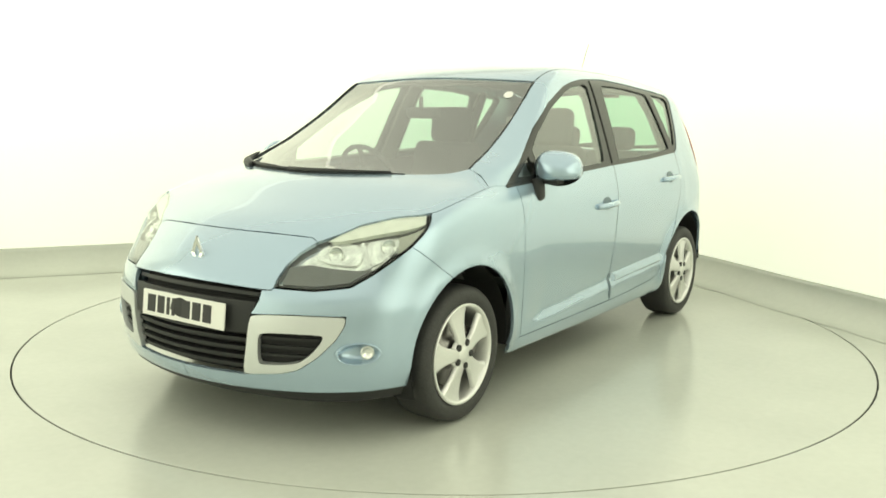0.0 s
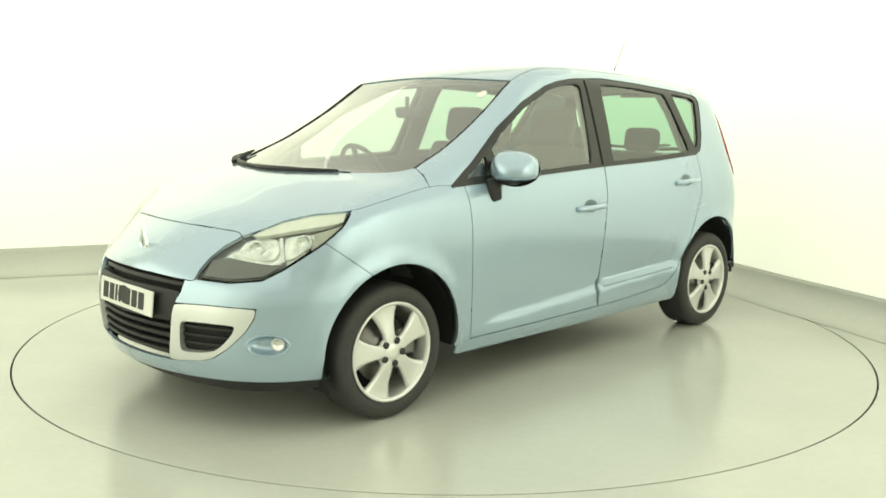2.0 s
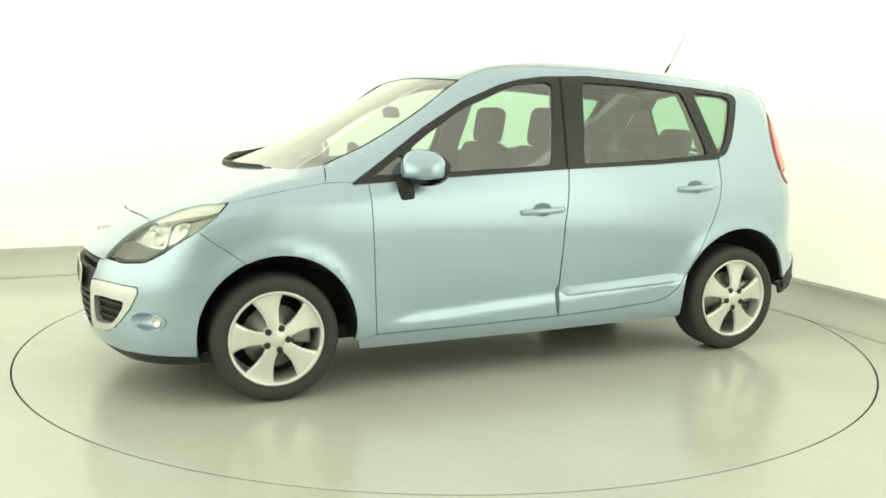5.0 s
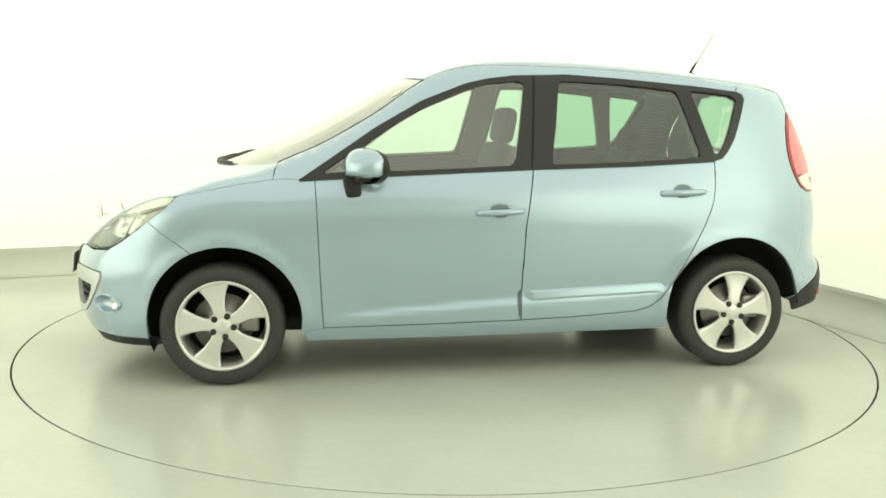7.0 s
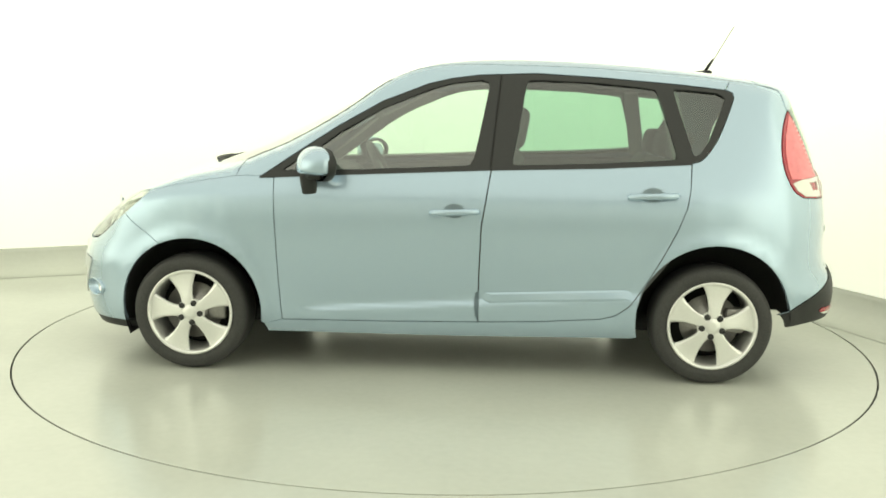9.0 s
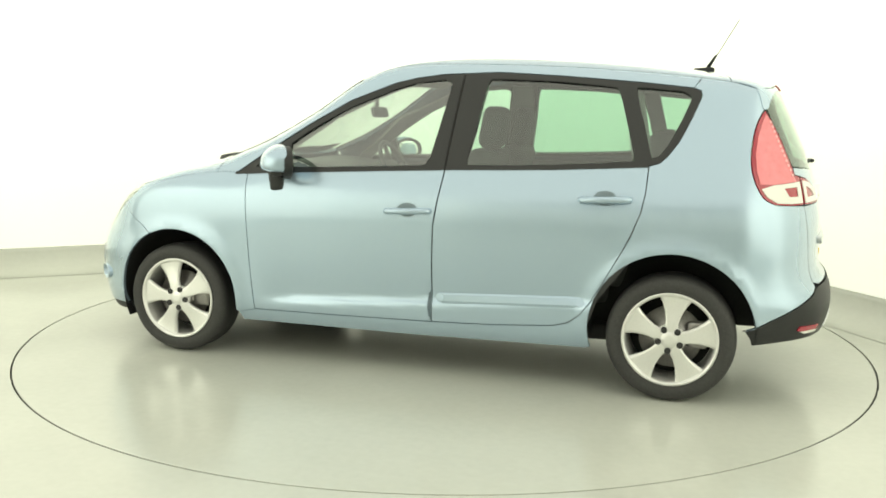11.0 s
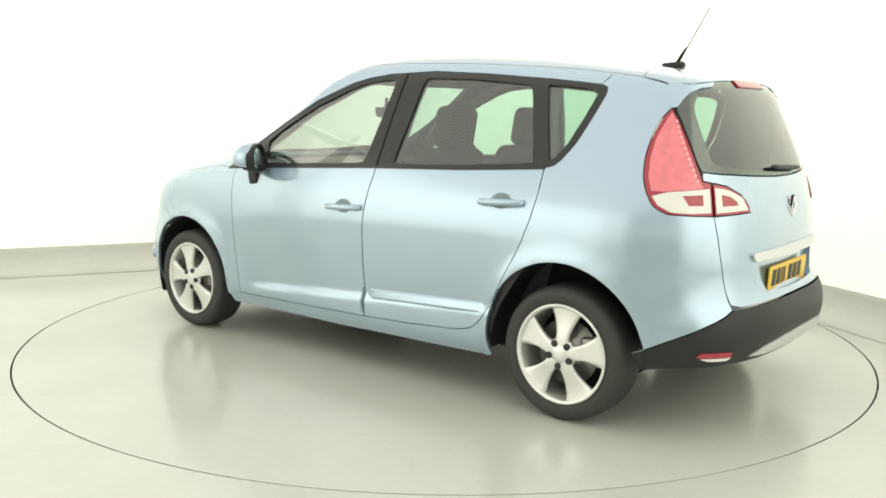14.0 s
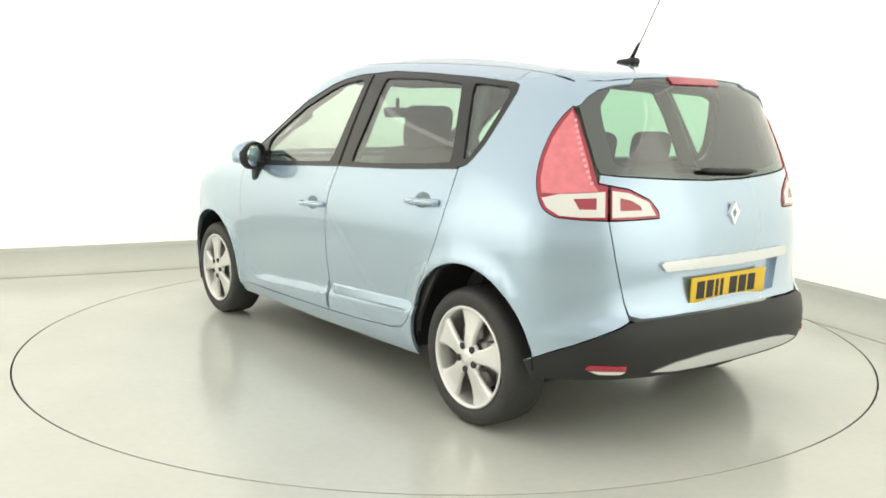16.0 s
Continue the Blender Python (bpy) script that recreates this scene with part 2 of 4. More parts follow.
def panel(name, proj, outline, mat, parent, holes=(), gap=0.003, level=0.0, depth=0.016, res=0.04, side=1, label="", solid=False):
    """A curved panel cut out of the skin along an outline, with its edges turned in."""
    outer = fine(shrunk(np.array(outline, float), gap), res)
    if area2(outer) < 0:
        outer = outer[::-1]
    rims = [outer] + [fine(np.array(h, float) if area2(np.array(h, float)) < 0 else np.array(h, float)[::-1], res) for h in holes]
    lo, hi = outer.min(0), outer.max(0)
    gx, gy = np.meshgrid(np.arange(lo[0] + res / 2, hi[0], res), np.arange(lo[1] + res / 2, hi[1], res))
    grid = np.stack([gx.ravel() + (np.arange(gx.size) // gx.shape[1] % 2) * res * 0.37, gy.ravel()], 1)
    keep = within(grid, outer)
    for h in rims[1:]:
        keep &= ~within(grid, h)
    rim_all = np.concatenate(rims)
    grid = grid[keep]
    if len(grid):
        near = np.full(len(grid), 9.0)
        for q in rim_all:
            near = np.minimum(near, ((grid - q) ** 2).sum(1))
        grid = grid[near > (0.45 * res) ** 2]
    pts = np.concatenate([rim_all, grid]) if len(grid) else rim_all
    edges, k = [], 0
    for r_ in rims:
        edges += [(k + i, k + (i + 1) % len(r_)) for i in range(len(r_))]
        k += len(r_)
    from_cdt = delaunay([Vector(p) for p in pts], edges, [], 0, 1e-6)
    uv, tris = np.array([tuple(v) for v in from_cdt[0]]), [f for f in from_cdt[2]]
    mid = np.array([uv[list(f)].mean(0) for f in tris])
    ok = within(mid, outer)
    for h in rims[1:]:
        ok &= ~within(mid, h)
    tris = [list(f) for f, o in zip(tris, ok) if o]
    p3 = spots(proj, uv, level)
    n3 = skin_normals(p3)
    # faces look outward
    a, b, c = (p3[[f[i] for f in tris]] for i in range(3))
    out = (np.cross(b - a, c - a) * n3[[f[0] for f in tris]]).sum(1) > 0
    tris = [f if o else f[::-1] for f, o in zip(tris, out)]
    # the turned-in edge
    count = {}
    for f in tris:
        for i in range(3):
            e = (f[i], f[(i + 1) % 3])
            count[e] = count.get(e, 0) + 1
    border = [e for e in count if (e[1], e[0]) not in count]
    ids = sorted({i for e in border for i in e})
    at = {i: len(p3) + j for j, i in enumerate(ids)}
    verts = np.concatenate([p3, p3[ids], p3[ids] - n3[ids] * depth]) if ids else p3
    low = {i: len(p3) + len(ids) + j for j, i in enumerate(ids)}
    faces = tris + [[at[e[1]], at[e[0]], low[e[0]], low[e[1]]] for e in border]
    if side < 0:
        verts = verts * np.array([1, -1, 1])
        faces = [f[::-1] for f in faces]
        n3 = n3 * np.array([1, -1, 1])
    me = bpy.data.meshes.new(name)
    me.from_pydata([tuple(v) for v in verts], [], faces)
    me.materials.append(mat)
    for f in me.polygons:
        f.use_smooth = len(f.vertices) == 3
    normals = [tuple(n) for n in n3] + [(0, 0, 0)] * (len(verts) - len(p3))
    me.normals_split_custom_set_from_vertices(normals)
    ob = new(name, me)
    ob.parent = parent
    if label:
        ob["label"] = label
    return ob


def deg(points):
    """Angle in degrees and height to the outline coordinates of nose and tail."""
    return [(radians(a) * REACH, z) for a, z in points]


def to_top(p):
    return [tuple(q) for q in np.array(p)[:, :2]]


def to_tail(p):
    p = np.array(p)
    return [tuple(q) for q in np.stack([np.arctan2(p[:, 1], -(p[:, 0] - REAR)) * REACH, p[:, 2]], 1)]


def to_side(p):
    return [tuple(q) for q in np.array(p)[:, [0, 2]]]


def arch(i, a0, a1, n=14, grow=0.0):
    ax, az, ar = ARCHES[i]
    return [(ax + (ar + grow) * math.cos(radians(a)), az + (ar + grow) * math.sin(radians(a))) for a in np.linspace(a0, a1, n)]


# ---- the studio ----
RING, TABLE = (-0.036, 0.075), 2.496


def smooth_closed(points, n=6):
    return catmull(points, n, closed=True)


def studio():
    plan = smooth_closed([(-4.35, 1.45), (-3.66, 1.78), (-2.93, 2.11), (-1.6, 2.72), (-0.2, 3.08), (1.1, 2.92), (1.8, 2.5), (2.14, 1.95), (2.50, 1.02), (2.83, 0.23),
                          (3.4, -1.4), (3.9, -4.0), (3.6, -7.4), (2.4, -8.4), (-2.4, -8.4), (-4.4, -7.4), (-5.2, -4.0), (-5.1, 0.6)])
    centre = np.array([-0.3, -2.0])
    out = plan + (plan - centre) / np.linalg.norm(plan - centre, axis=1, keepdims=True) * 0.12
    way = (plan - centre) / np.linalg.norm(plan - centre, axis=1, keepdims=True)
    n = len(plan)
    wall_rows = [(plan, 0.20), (plan, 3.5), (out, 3.5), (out, 0.20)]
    sweep = [(plan - way * (0.004 + 0.30 * (1 - math.sin(radians(a)))), 0.003 + 0.197 * (1 - math.cos(radians(a)))) for a in range(0, 91, 10)]
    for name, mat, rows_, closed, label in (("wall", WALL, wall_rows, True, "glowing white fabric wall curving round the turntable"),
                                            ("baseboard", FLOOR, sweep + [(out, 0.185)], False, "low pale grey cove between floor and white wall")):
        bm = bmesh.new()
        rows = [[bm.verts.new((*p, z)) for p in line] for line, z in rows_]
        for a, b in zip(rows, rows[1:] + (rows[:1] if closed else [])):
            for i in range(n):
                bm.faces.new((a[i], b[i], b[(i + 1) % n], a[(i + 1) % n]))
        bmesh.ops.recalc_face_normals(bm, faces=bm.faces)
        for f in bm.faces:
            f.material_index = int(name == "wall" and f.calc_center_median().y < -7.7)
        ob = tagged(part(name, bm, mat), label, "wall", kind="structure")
        ob.data.materials.append(BOARD)                              # the unseen end behind the camera gets no glow, for darker reflections
    bm = bmesh.new()
    bm.faces.new([bm.verts.new((*p, 3.5)) for p in out])
    bmesh.ops.solidify(bm, geom=bm.faces[:], thickness=-0.1)
    tagged(part("ceiling", bm, CEILING, smooth=False), "plain white studio ceiling over the soft boxes", "ceiling", kind="structure")
    # the floor with its round opening, in which the turntable lies flush
    bm = bmesh.new()
    n = 160
    rim = [(RING[0] + (TABLE + 0.005) * math.cos(2 * math.pi * i / n), RING[1] + (TABLE + 0.005) * math.sin(2 * math.pi * i / n)) for i in range(n)]
    far = [(RING[0] + 11 * math.cos(2 * math.pi * i / n), RING[1] + 11 * math.sin(2 * math.pi * i / n)) for i in range(n)]
    a, b, c = [bm.verts.new((*p, 0)) for p in rim], [bm.verts.new((*p, 0)) for p in far], [bm.verts.new((*p, -0.06)) for p in rim]
    for i in range(n):
        j = (i + 1) % n
        bm.faces.new((a[i], b[i], b[j], a[j]))
        bm.faces.new((c[i], a[i], a[j], c[j]))
    bm.faces.new(c)
    tagged(part("floor", bm, FLOOR, smooth=False), "polished pale grey studio floor round the turntable", "floor", kind="structure")
    bm = bmesh.new()
    rows = [(TABLE - 0.005, -0.05), (TABLE - 0.005, -0.0015), (TABLE - 0.0065, 0.0), ]
    rings = [[bm.verts.new((r * math.cos(2 * math.pi * i / n), r * math.sin(2 * math.pi * i / n), z)) for i in range(n)] for r, z in rows]
    for p, q in zip(rings, rings[1:]):
        for i in range(n):
            bm.faces.new((p[i], p[(i + 1) % n], q[(i + 1) % n], q[i]))
    bm.faces.new(rings[-1])
    bm.faces.new(rings[0][::-1])
    table = new("turntable")
    tagged(table, "round pale grey turntable lying flush in the studio floor", "turntable")
    table.matrix_world = pose(*RING, 0)
    part("disc", bm, FLOOR, table, smooth=False)
    # added dark strip that gives the gap round the disc its shade
    bm = bmesh.new()
    rows = [(TABLE - 0.0045, -0.04), (TABLE - 0.0045, -0.004), (TABLE - 0.001, -0.004), (TABLE - 0.001, -0.04)]
    rings = [[bm.verts.new((r * math.cos(2 * math.pi * i / n), r * math.sin(2 * math.pi * i / n), z)) for i in range(n)] for r, z in rows]
    for p, q in zip(rings, rings[1:]):
        for i in range(n):
            bm.faces.new((p[i], p[(i + 1) % n], q[(i + 1) % n], q[i]))
    part("gap_shade", bm, GAP, table, "dark strip painting in the shade of the turntable's gap")
    board = new("reflector_board")
    tagged(board, "tall white reflector board standing beside the turntable", "board")
    board.matrix_world = pose(-2.62, -0.76, 0, 0, 0, -8)
    bm = bmesh.new()
    block(bm, (0.9, 0.03, 2.3), pose(-0.42, 0, 1.17), 0.004)
    part("panel", bm, BOARD, board, smooth=False)
    for x in (-0.15, -0.7):
        bm = bmesh.new()
        block(bm, (0.06, 0.34, 0.02), pose(x, 0, 0.01), 0.004)
        part("foot", bm, BOARD, board, smooth=False)
    return table


table = studio()


# ---- the car ----
SHADED_BLUE = material("shaded_edge_blue", (0.10, 0.14, 0.17), 0.4, grain=0.05, scale=200)
HOUSING_DARK = material("dark_steel", (0.05, 0.05, 0.05), 0.4, 0.6)
car = new("car")
tagged(car, "ice-blue five-door compact people carrier parked on the turntable", "car")

def dense(points, n):
    """An open line with n steps between its points."""
    return [tuple(np.array(a) + (np.array(b) - np.array(a)) * i / n) for a, b in zip(points, points[1:]) for i in range(n)] + [tuple(points[-1])]


HL = [(67.5, 0.95), (58.3, 0.932), (48.9, 0.90), (43.3, 0.866), (36.8, 0.832), (32.2, 0.79), (29.2, 0.745), (27.6, 0.70), (27.0, 0.662), (36.8, 0.656), (45.1, 0.672), (50.0, 0.715), (54.4, 0.762), (60.0, 0.825), (64.5, 0.885)]
BELT = [(0.972, 1.027), (0.588, 1.047), (0.19, 1.066), (-0.216, 1.084), (-0.754, 1.101), (-1.215, 1.127)]
BAND = BELT + [(-1.262, 1.139), (-1.294, 1.168), (-1.345, 1.239), (-1.40, 1.36), (-1.436, 1.455), (-1.43, 1.482), (-1.395, 1.496), (-1.161, 1.521), (-0.758, 1.553), (-0.439, 1.571), (-0.146, 1.560), (0.0, 1.540), (0.117, 1.512), (0.347, 1.422), (0.577, 1.292), (0.744, 1.181)]
LAMP = [(51.6, 1.396), (54.6, 1.35), (57.2, 1.28), (59.0, 1.19), (59.4, 1.11), (58.6, 1.045), (56.8, 0.99), (53.5, 0.96), (46.5, 0.953), (36.5, 0.953), (28.4, 0.958), (28.6, 0.985), (31.0, 1.03), (36.6, 1.072), (44.3, 1.095), (45.6, 1.16), (47.3, 1.245), (49.6, 1.34)]
LAMP_SIDE = [tuple(p) for p in catmull(LAMP[:8], 4)]
ROOF_EDGE = [(0.322, 0.622), (0.0, 0.605), (-0.4, 0.600), (-0.9, 0.602), (-1.3, 0.610), (-1.565, 0.618)]
HL3 = spots("nose", deg(HL))
FENDER_TOP = [tuple(p) for p in catmull([(1.535, 0.951), (1.47, 0.965), (1.40, 0.979), (1.25, 1.006), (1.10, 1.028)], 5)]
FT3 = spots("side", FENDER_TOP)
HL_TOP = spots("nose", deg(dense([HL[i] for i in (4, 3, 2, 1, 0)], 6)))
RE3 = spots("top", catmull(ROOF_EDGE, 5))
SCREEN_SIDE = [(1.075, 0.715), (0.90, 0.698), (0.644, 0.668), (0.322, 0.622)]
SS3 = spots("top", catmull(SCREEN_SIDE, 4))
SCREEN_BASE = [(1.415, 0.0), (1.372, 0.24), (1.285, 0.50), (1.180, 0.650), (1.075, 0.715)]
SCREEN_TOP = [(0.322, 0.622), (0.345, 0.45), (0.362, 0.25), (0.365, 0.0)]


def car_body():
    # bonnet, nose and bumper
    base = catmull(SCREEN_BASE, 5)
    hl_top = to_top(HL_TOP)
    front = to_top(spots("nose", deg([(0, 0.856), (12, 0.855), (26, 0.852), (35.2, 0.846)])))
    half = front + hl_top + to_top(FT3[1:]) + [tuple(p) for p in base[::-1]]
    panel("bonnet", "top", mirrored(half, 1), PAINT, car, gap=0.001, res=0.05)
    nose = deg([(0, 0.668), (12, 0.664), (24.1, 0.654), (26.6, 0.654)] + [HL[i] for i in (8, 7, 6, 5, 4)] + [(35.2, 0.846), (26, 0.852), (12, 0.855), (0, 0.856)])
    panel("nose_panel", "nose", mirrored(nose, 0), PAINT, car, gap=0.002)
    cut = deg([(0, 0.668), (12, 0.664), (24.1, 0.654), (23.6, 0.61), (21.7, 0.556), (32, 0.563), (43.9, 0.560), (43.6, 0.525), (41.5, 0.465), (37.5, 0.395), (33, 0.340), (29, 0.320), (19.3, 0.302), (10, 0.300), (0, 0.300)])
    arch_f = to_nose(spots("side", arch(0, -14, 66)))
    seam = dense([arch_f[-1]] + deg([(60.0, 0.825)]), 6)
    lower = deg([(0, 0.232), (12, 0.233), (28, 0.238), (42, 0.244), (55, 0.246)])
    side_up = deg([(60.0, 0.825), (54.4, 0.762), (50, 0.715), (45.1, 0.672), (36.8, 0.656), (27.0, 0.662), (26.6, 0.654), (24.1, 0.654)])
    half = lower + arch_f + seam[1:] + side_up[1:] + cut[3:]
    panel("front_bumper", "nose", half, PAINT, car, holes=[FOG], gap=0.002, res=0.035)
    panel("front_bumper", "nose", half, PAINT, car, holes=[FOG], gap=0.002, res=0.035, side=-1)
    lip = deg([(0, 0.185), (20, 0.188), (42, 0.196), (58, 0.20), (62.5, 0.215), (61.5, 0.246), (55, 0.246), (42, 0.244), (28, 0.238), (12, 0.233), (0, 0.232)])
    panel("bumper_lip", "nose", mirrored(lip, 0), BLACK, car, level=-0.008, gap=0.001, label="black lower bumper lip")
    # grille
    centre = deg([(0, 0.667), (12, 0.663), (24.0, 0.652), (23.5, 0.61), (21.4, 0.55), (20.4, 0.42), (19.0, 0.302), (0, 0.300)])
    panel("grille_backing", "nose", mirrored(centre, 0), SHADE, car, level=-0.055, gap=0)
    board = deg([(0, 0.612), (14, 0.610), (22.8, 0.604), (21.5, 0.545), (20.9, 0.478), (0, 0.470)])
    panel("plate_carrier", "nose", mirrored(board, 0), BLACK, car, level=-0.006, gap=0, depth=0.04)
    for z0 in (0.640,):
        slat = deg([(0, z0 + 0.008), (12, z0 + 0.006), (23.4, z0 - 0.002), (23.0, z0 - 0.016), (12, z0 - 0.010), (0, z0 - 0.008)])
        panel("grille_slat", "nose", mirrored(slat, 0), BLACK, car, level=-0.02, gap=0, depth=0.025)
    for i in range(4):
        z0 = 0.445 - 0.037 * i
        w = 20.4 - 0.35 * i
        slat = deg([(0, z0 + 0.009), (w, z0 + 0.009), (w, z0 - 0.007), (0, z0 - 0.007)])
        panel("grille_slat", "nose", mirrored(slat, 0), BLACK, car, level=-0.014, gap=0, depth=0.03)
    for s in (1, -1):
        wing = deg([(21.7, 0.556), (32, 0.563), (43.9, 0.560), (43.6, 0.525), (41.5, 0.465), (37.5, 0.395), (33, 0.340), (29, 0.320), (19.3, 0.302), (20.6, 0.42)])
        hole = deg([(24.0, 0.486), (31, 0.490), (39.0, 0.488), (38.4, 0.455), (36.0, 0.405), (33.5, 0.372), (30, 0.358), (23.6, 0.352), (23.6, 0.42)])
        surround = panel("grille_surround", "nose", rounded(wing, 0.2), SATIN, car, holes=[rounded(hole, 0.3)], level=0.006, gap=0.001, depth=0.03, side=s, label="satin silver grille surround")
        panel("intake", "nose", [(a, z) for a, z in rounded(hole, 0.2)], SHADE, surround, level=-0.03, gap=-0.006, side=s)
        for i in range(3):
            z0 = 0.462 - 0.035 * i
            panel("intake_slat", "nose", deg([(24, z0 + 0.006), (38.4 - 1.6 * i, z0 + 0.006), (38.0 - 1.6 * i, z0 - 0.006), (24, z0 - 0.006)]), BLACK, surround, level=-0.016, gap=0, side=s)
        headlight(s)
        fog_lamp(s)
    # wings, doors, sills, quarters
    for s in (1, -1):
        up = [(1.10, 1.028), (1.035, 1.032), (0.972, 1.027), (0.897, 1.031)]
        outline = up + [(0.889, 0.85), (0.882, 0.687), (0.872, 0.48), (0.860, 0.285), (0.95, 0.262)] + arch(0, 190, 66, 22) + to_side(spots("nose", seam[1:])) + to_side(HL3[[14, 0]]) + FENDER_TOP[1:-1]
        panel("front_wing", "side", outline, PAINT, car, gap=0.0008, side=s)
        door = [(0.897, 1.031)] + BELT[1:4] + [(-0.190, 0.92), (-0.171, 0.80), (-0.163, 0.55), (-0.161, 0.298), (0.35, 0.289), (0.860, 0.285), (0.872, 0.48), (0.882, 0.687), (0.889, 0.85)]
        fd = panel("front_door", "side", door, PAINT, car, gap=0.0032, res=0.024, side=s)
        rear = BELT[3:] + [(-1.209, 1.0), (-1.191, 0.904), (-1.150, 0.795), (-1.104, 0.703), (-1.035, 0.575), (-0.974, 0.468), (-0.925, 0.40), (-0.865, 0.352), (-0.781, 0.330), (-0.45, 0.308), (-0.161, 0.298), (-0.163, 0.55), (-0.171, 0.80), (-0.190, 0.92)]
        rd = panel("rear_door", "side", rear, PAINT, car, gap=0.0032, res=0.024, side=s)
        handle(fd, -0.033, 0.866, s)
        handle(rd, -1.022, 0.962, s)
        moulding(rd, s)
        sill = [(0.955, 0.262), (0.860, 0.285), (0.35, 0.289), (-0.161, 0.298), (-0.45, 0.308), (-0.781, 0.330), (-0.865, 0.352), (-0.925, 0.40), (-0.974, 0.468)] + arch(1, 22, -15, 8) + [(-0.95, 0.226), (-0.03, 0.213), (0.94, 0.215)]
        panel("sill", "side", sill, PAINT, car, gap=0.0015, side=s)
        quarter = to_tail(spots("side", [(-1.215, 1.127), (-1.209, 1.0), (-1.191, 0.904), (-1.150, 0.795), (-1.104, 0.703), (-1.035, 0.575), (-0.974, 0.468)] + arch(1, 23, 172, 26)))
        quarter += deg([(60.7, 0.372), (52, 0.440), (43.0, 0.506), (38.5, 0.537), (36.2, 0.556), (37.5, 0.63), (39.8, 0.79), (41.7, 0.95), (46.5, 0.953)] + LAMP_SIDE[::-1]) + to_tail(spots("top", [(-1.687, 0.608)]))
        quarter += to_tail(RE3[-4:][::-1]) + to_tail(spots("side", BAND[5:13][::-1]))
        panel("rear_quarter", "tail", quarter, PAINT, car, gap=0.0015, side=s)
        frame_up = to_side(SS3)[:-1] + to_side(RE3[:-3])
        rail = [(1.035, 1.032), (1.10, 1.028)] + frame_up + BAND[12:] + [(0.972, 1.027)]
        panel("roof_rail", "side", rail, PAINT, car, gap=0.001, res=0.03, side=s)
        # window band
        g1 = [(0.640, 1.065), (-0.118, 1.098), (-0.150, 1.25), (-0.200, 1.505), (-0.16, 1.522), (0.0, 1.503), (0.115, 1.470), (0.348, 1.380), (0.56, 1.262), (0.66, 1.19)]
        g2 = [(-0.315, 1.103), (-0.754, 1.119), (-1.150, 1.144), (-1.105, 1.30), (-1.045, 1.485), (-0.756, 1.512), (-0.39, 1.527), (-0.355, 1.30)]
        g3 = [(-1.225, 1.160), (-1.255, 1.172), (-1.300, 1.232), (-1.352, 1.345), (-1.392, 1.443), (-1.352, 1.468), (-1.125, 1.488), (-1.178, 1.32)]
        g4 = [(0.70, 1.068), (0.86, 1.060), (0.79, 1.11), (0.715, 1.16)]
        g1, g2, g3 = ([(x, z + 0.011 * float(step(1.30, 1.50, z))) for x, z in g] for g in (g1, g2, g3))
        holes = [rounded(g, 0.12, 2) for g in (g1, g2, g3, g4)]
        band = panel("window_frame", "side", BAND, TRIM, car, holes=holes, level=-0.004, gap=0.0015, depth=0.03, res=0.035, side=s, label="gloss black window surround")
        for g, mat, up in ((g1, CLEAR, fd), (g2, PRIVACY, rd), (g3, PRIVACY, car), (g4, CLEAR, fd)):
            pane = panel("window_pane", "side", g, mat, up, level=-0.012, gap=-0.006, depth=0.002, side=s)
            pane.visible_shadow = False
        ln = [(-0.205, 1.09), (-0.215, 1.09), (-0.262, 1.556), (-0.252, 1.556)]
        panel("window_seal", "side", ln, SHADE, band, level=0.0, gap=0, depth=0.006, side=s)
        seal = [(a, z + 0.006) for a, z in BELT] + [(a, z - 0.006) for a, z in BELT[::-1]]
        panel("waist_seal", "side", seal, TRIM, band, level=0.004, gap=0, depth=0.01, side=s)
        # dark sliver painting in the shade at the front door's lower rear edge
        panel("edge_shade", "side", [(-0.1645, 0.462), (-0.146, 0.452), (-0.140, 0.40), (-0.146, 0.330), (-0.162, 0.312)], SHADED_BLUE, fd, level=0.003, gap=0, depth=0.006, res=0.02, side=s)
        mirror(fd, s)
        liner(s)
    pane = panel("windscreen", "top", mirrored([tuple(p) for p in base] + [tuple(p) for p in catmull(SCREEN_SIDE, 4)[1:]] + [tuple(p) for p in catmull(SCREEN_TOP, 4)[1:]], 1), SCREEN, car, level=-0.006, gap=0.002, depth=0.003, res=0.06)
    pane.visible_shadow = False
    disc = [(0.455 + 0.026 * math.cos(a), 0.545 + 0.026 * math.sin(a)) for a in np.linspace(0, 2 * math.pi, 20, endpoint=False)]
    panel("permit_disc", "top", disc, PLATE_WHITE, pane, level=-0.003, gap=0, depth=0.001, res=0.02, label="small round paper disc inside the windscreen")
    roof_half = [tuple(p) for p in catmull(SCREEN_TOP, 4)[::-1]] + [tuple(p) for p in catmull(ROOF_EDGE, 5)[1:]] + [(-1.515, 0.4), (-1.50, 0.2), (-1.495, 0.0)]
    panel("roof", "top", mirrored(roof_half, 1), PAINT, car, gap=0.0015, res=0.06)
    tailgate()


def to_nose(p):
    p = np.array(p)
    return [tuple(q) for q in np.stack([np.arctan2(p[:, 1], p[:, 0] - FRONT) * REACH, p[:, 2]], 1)]


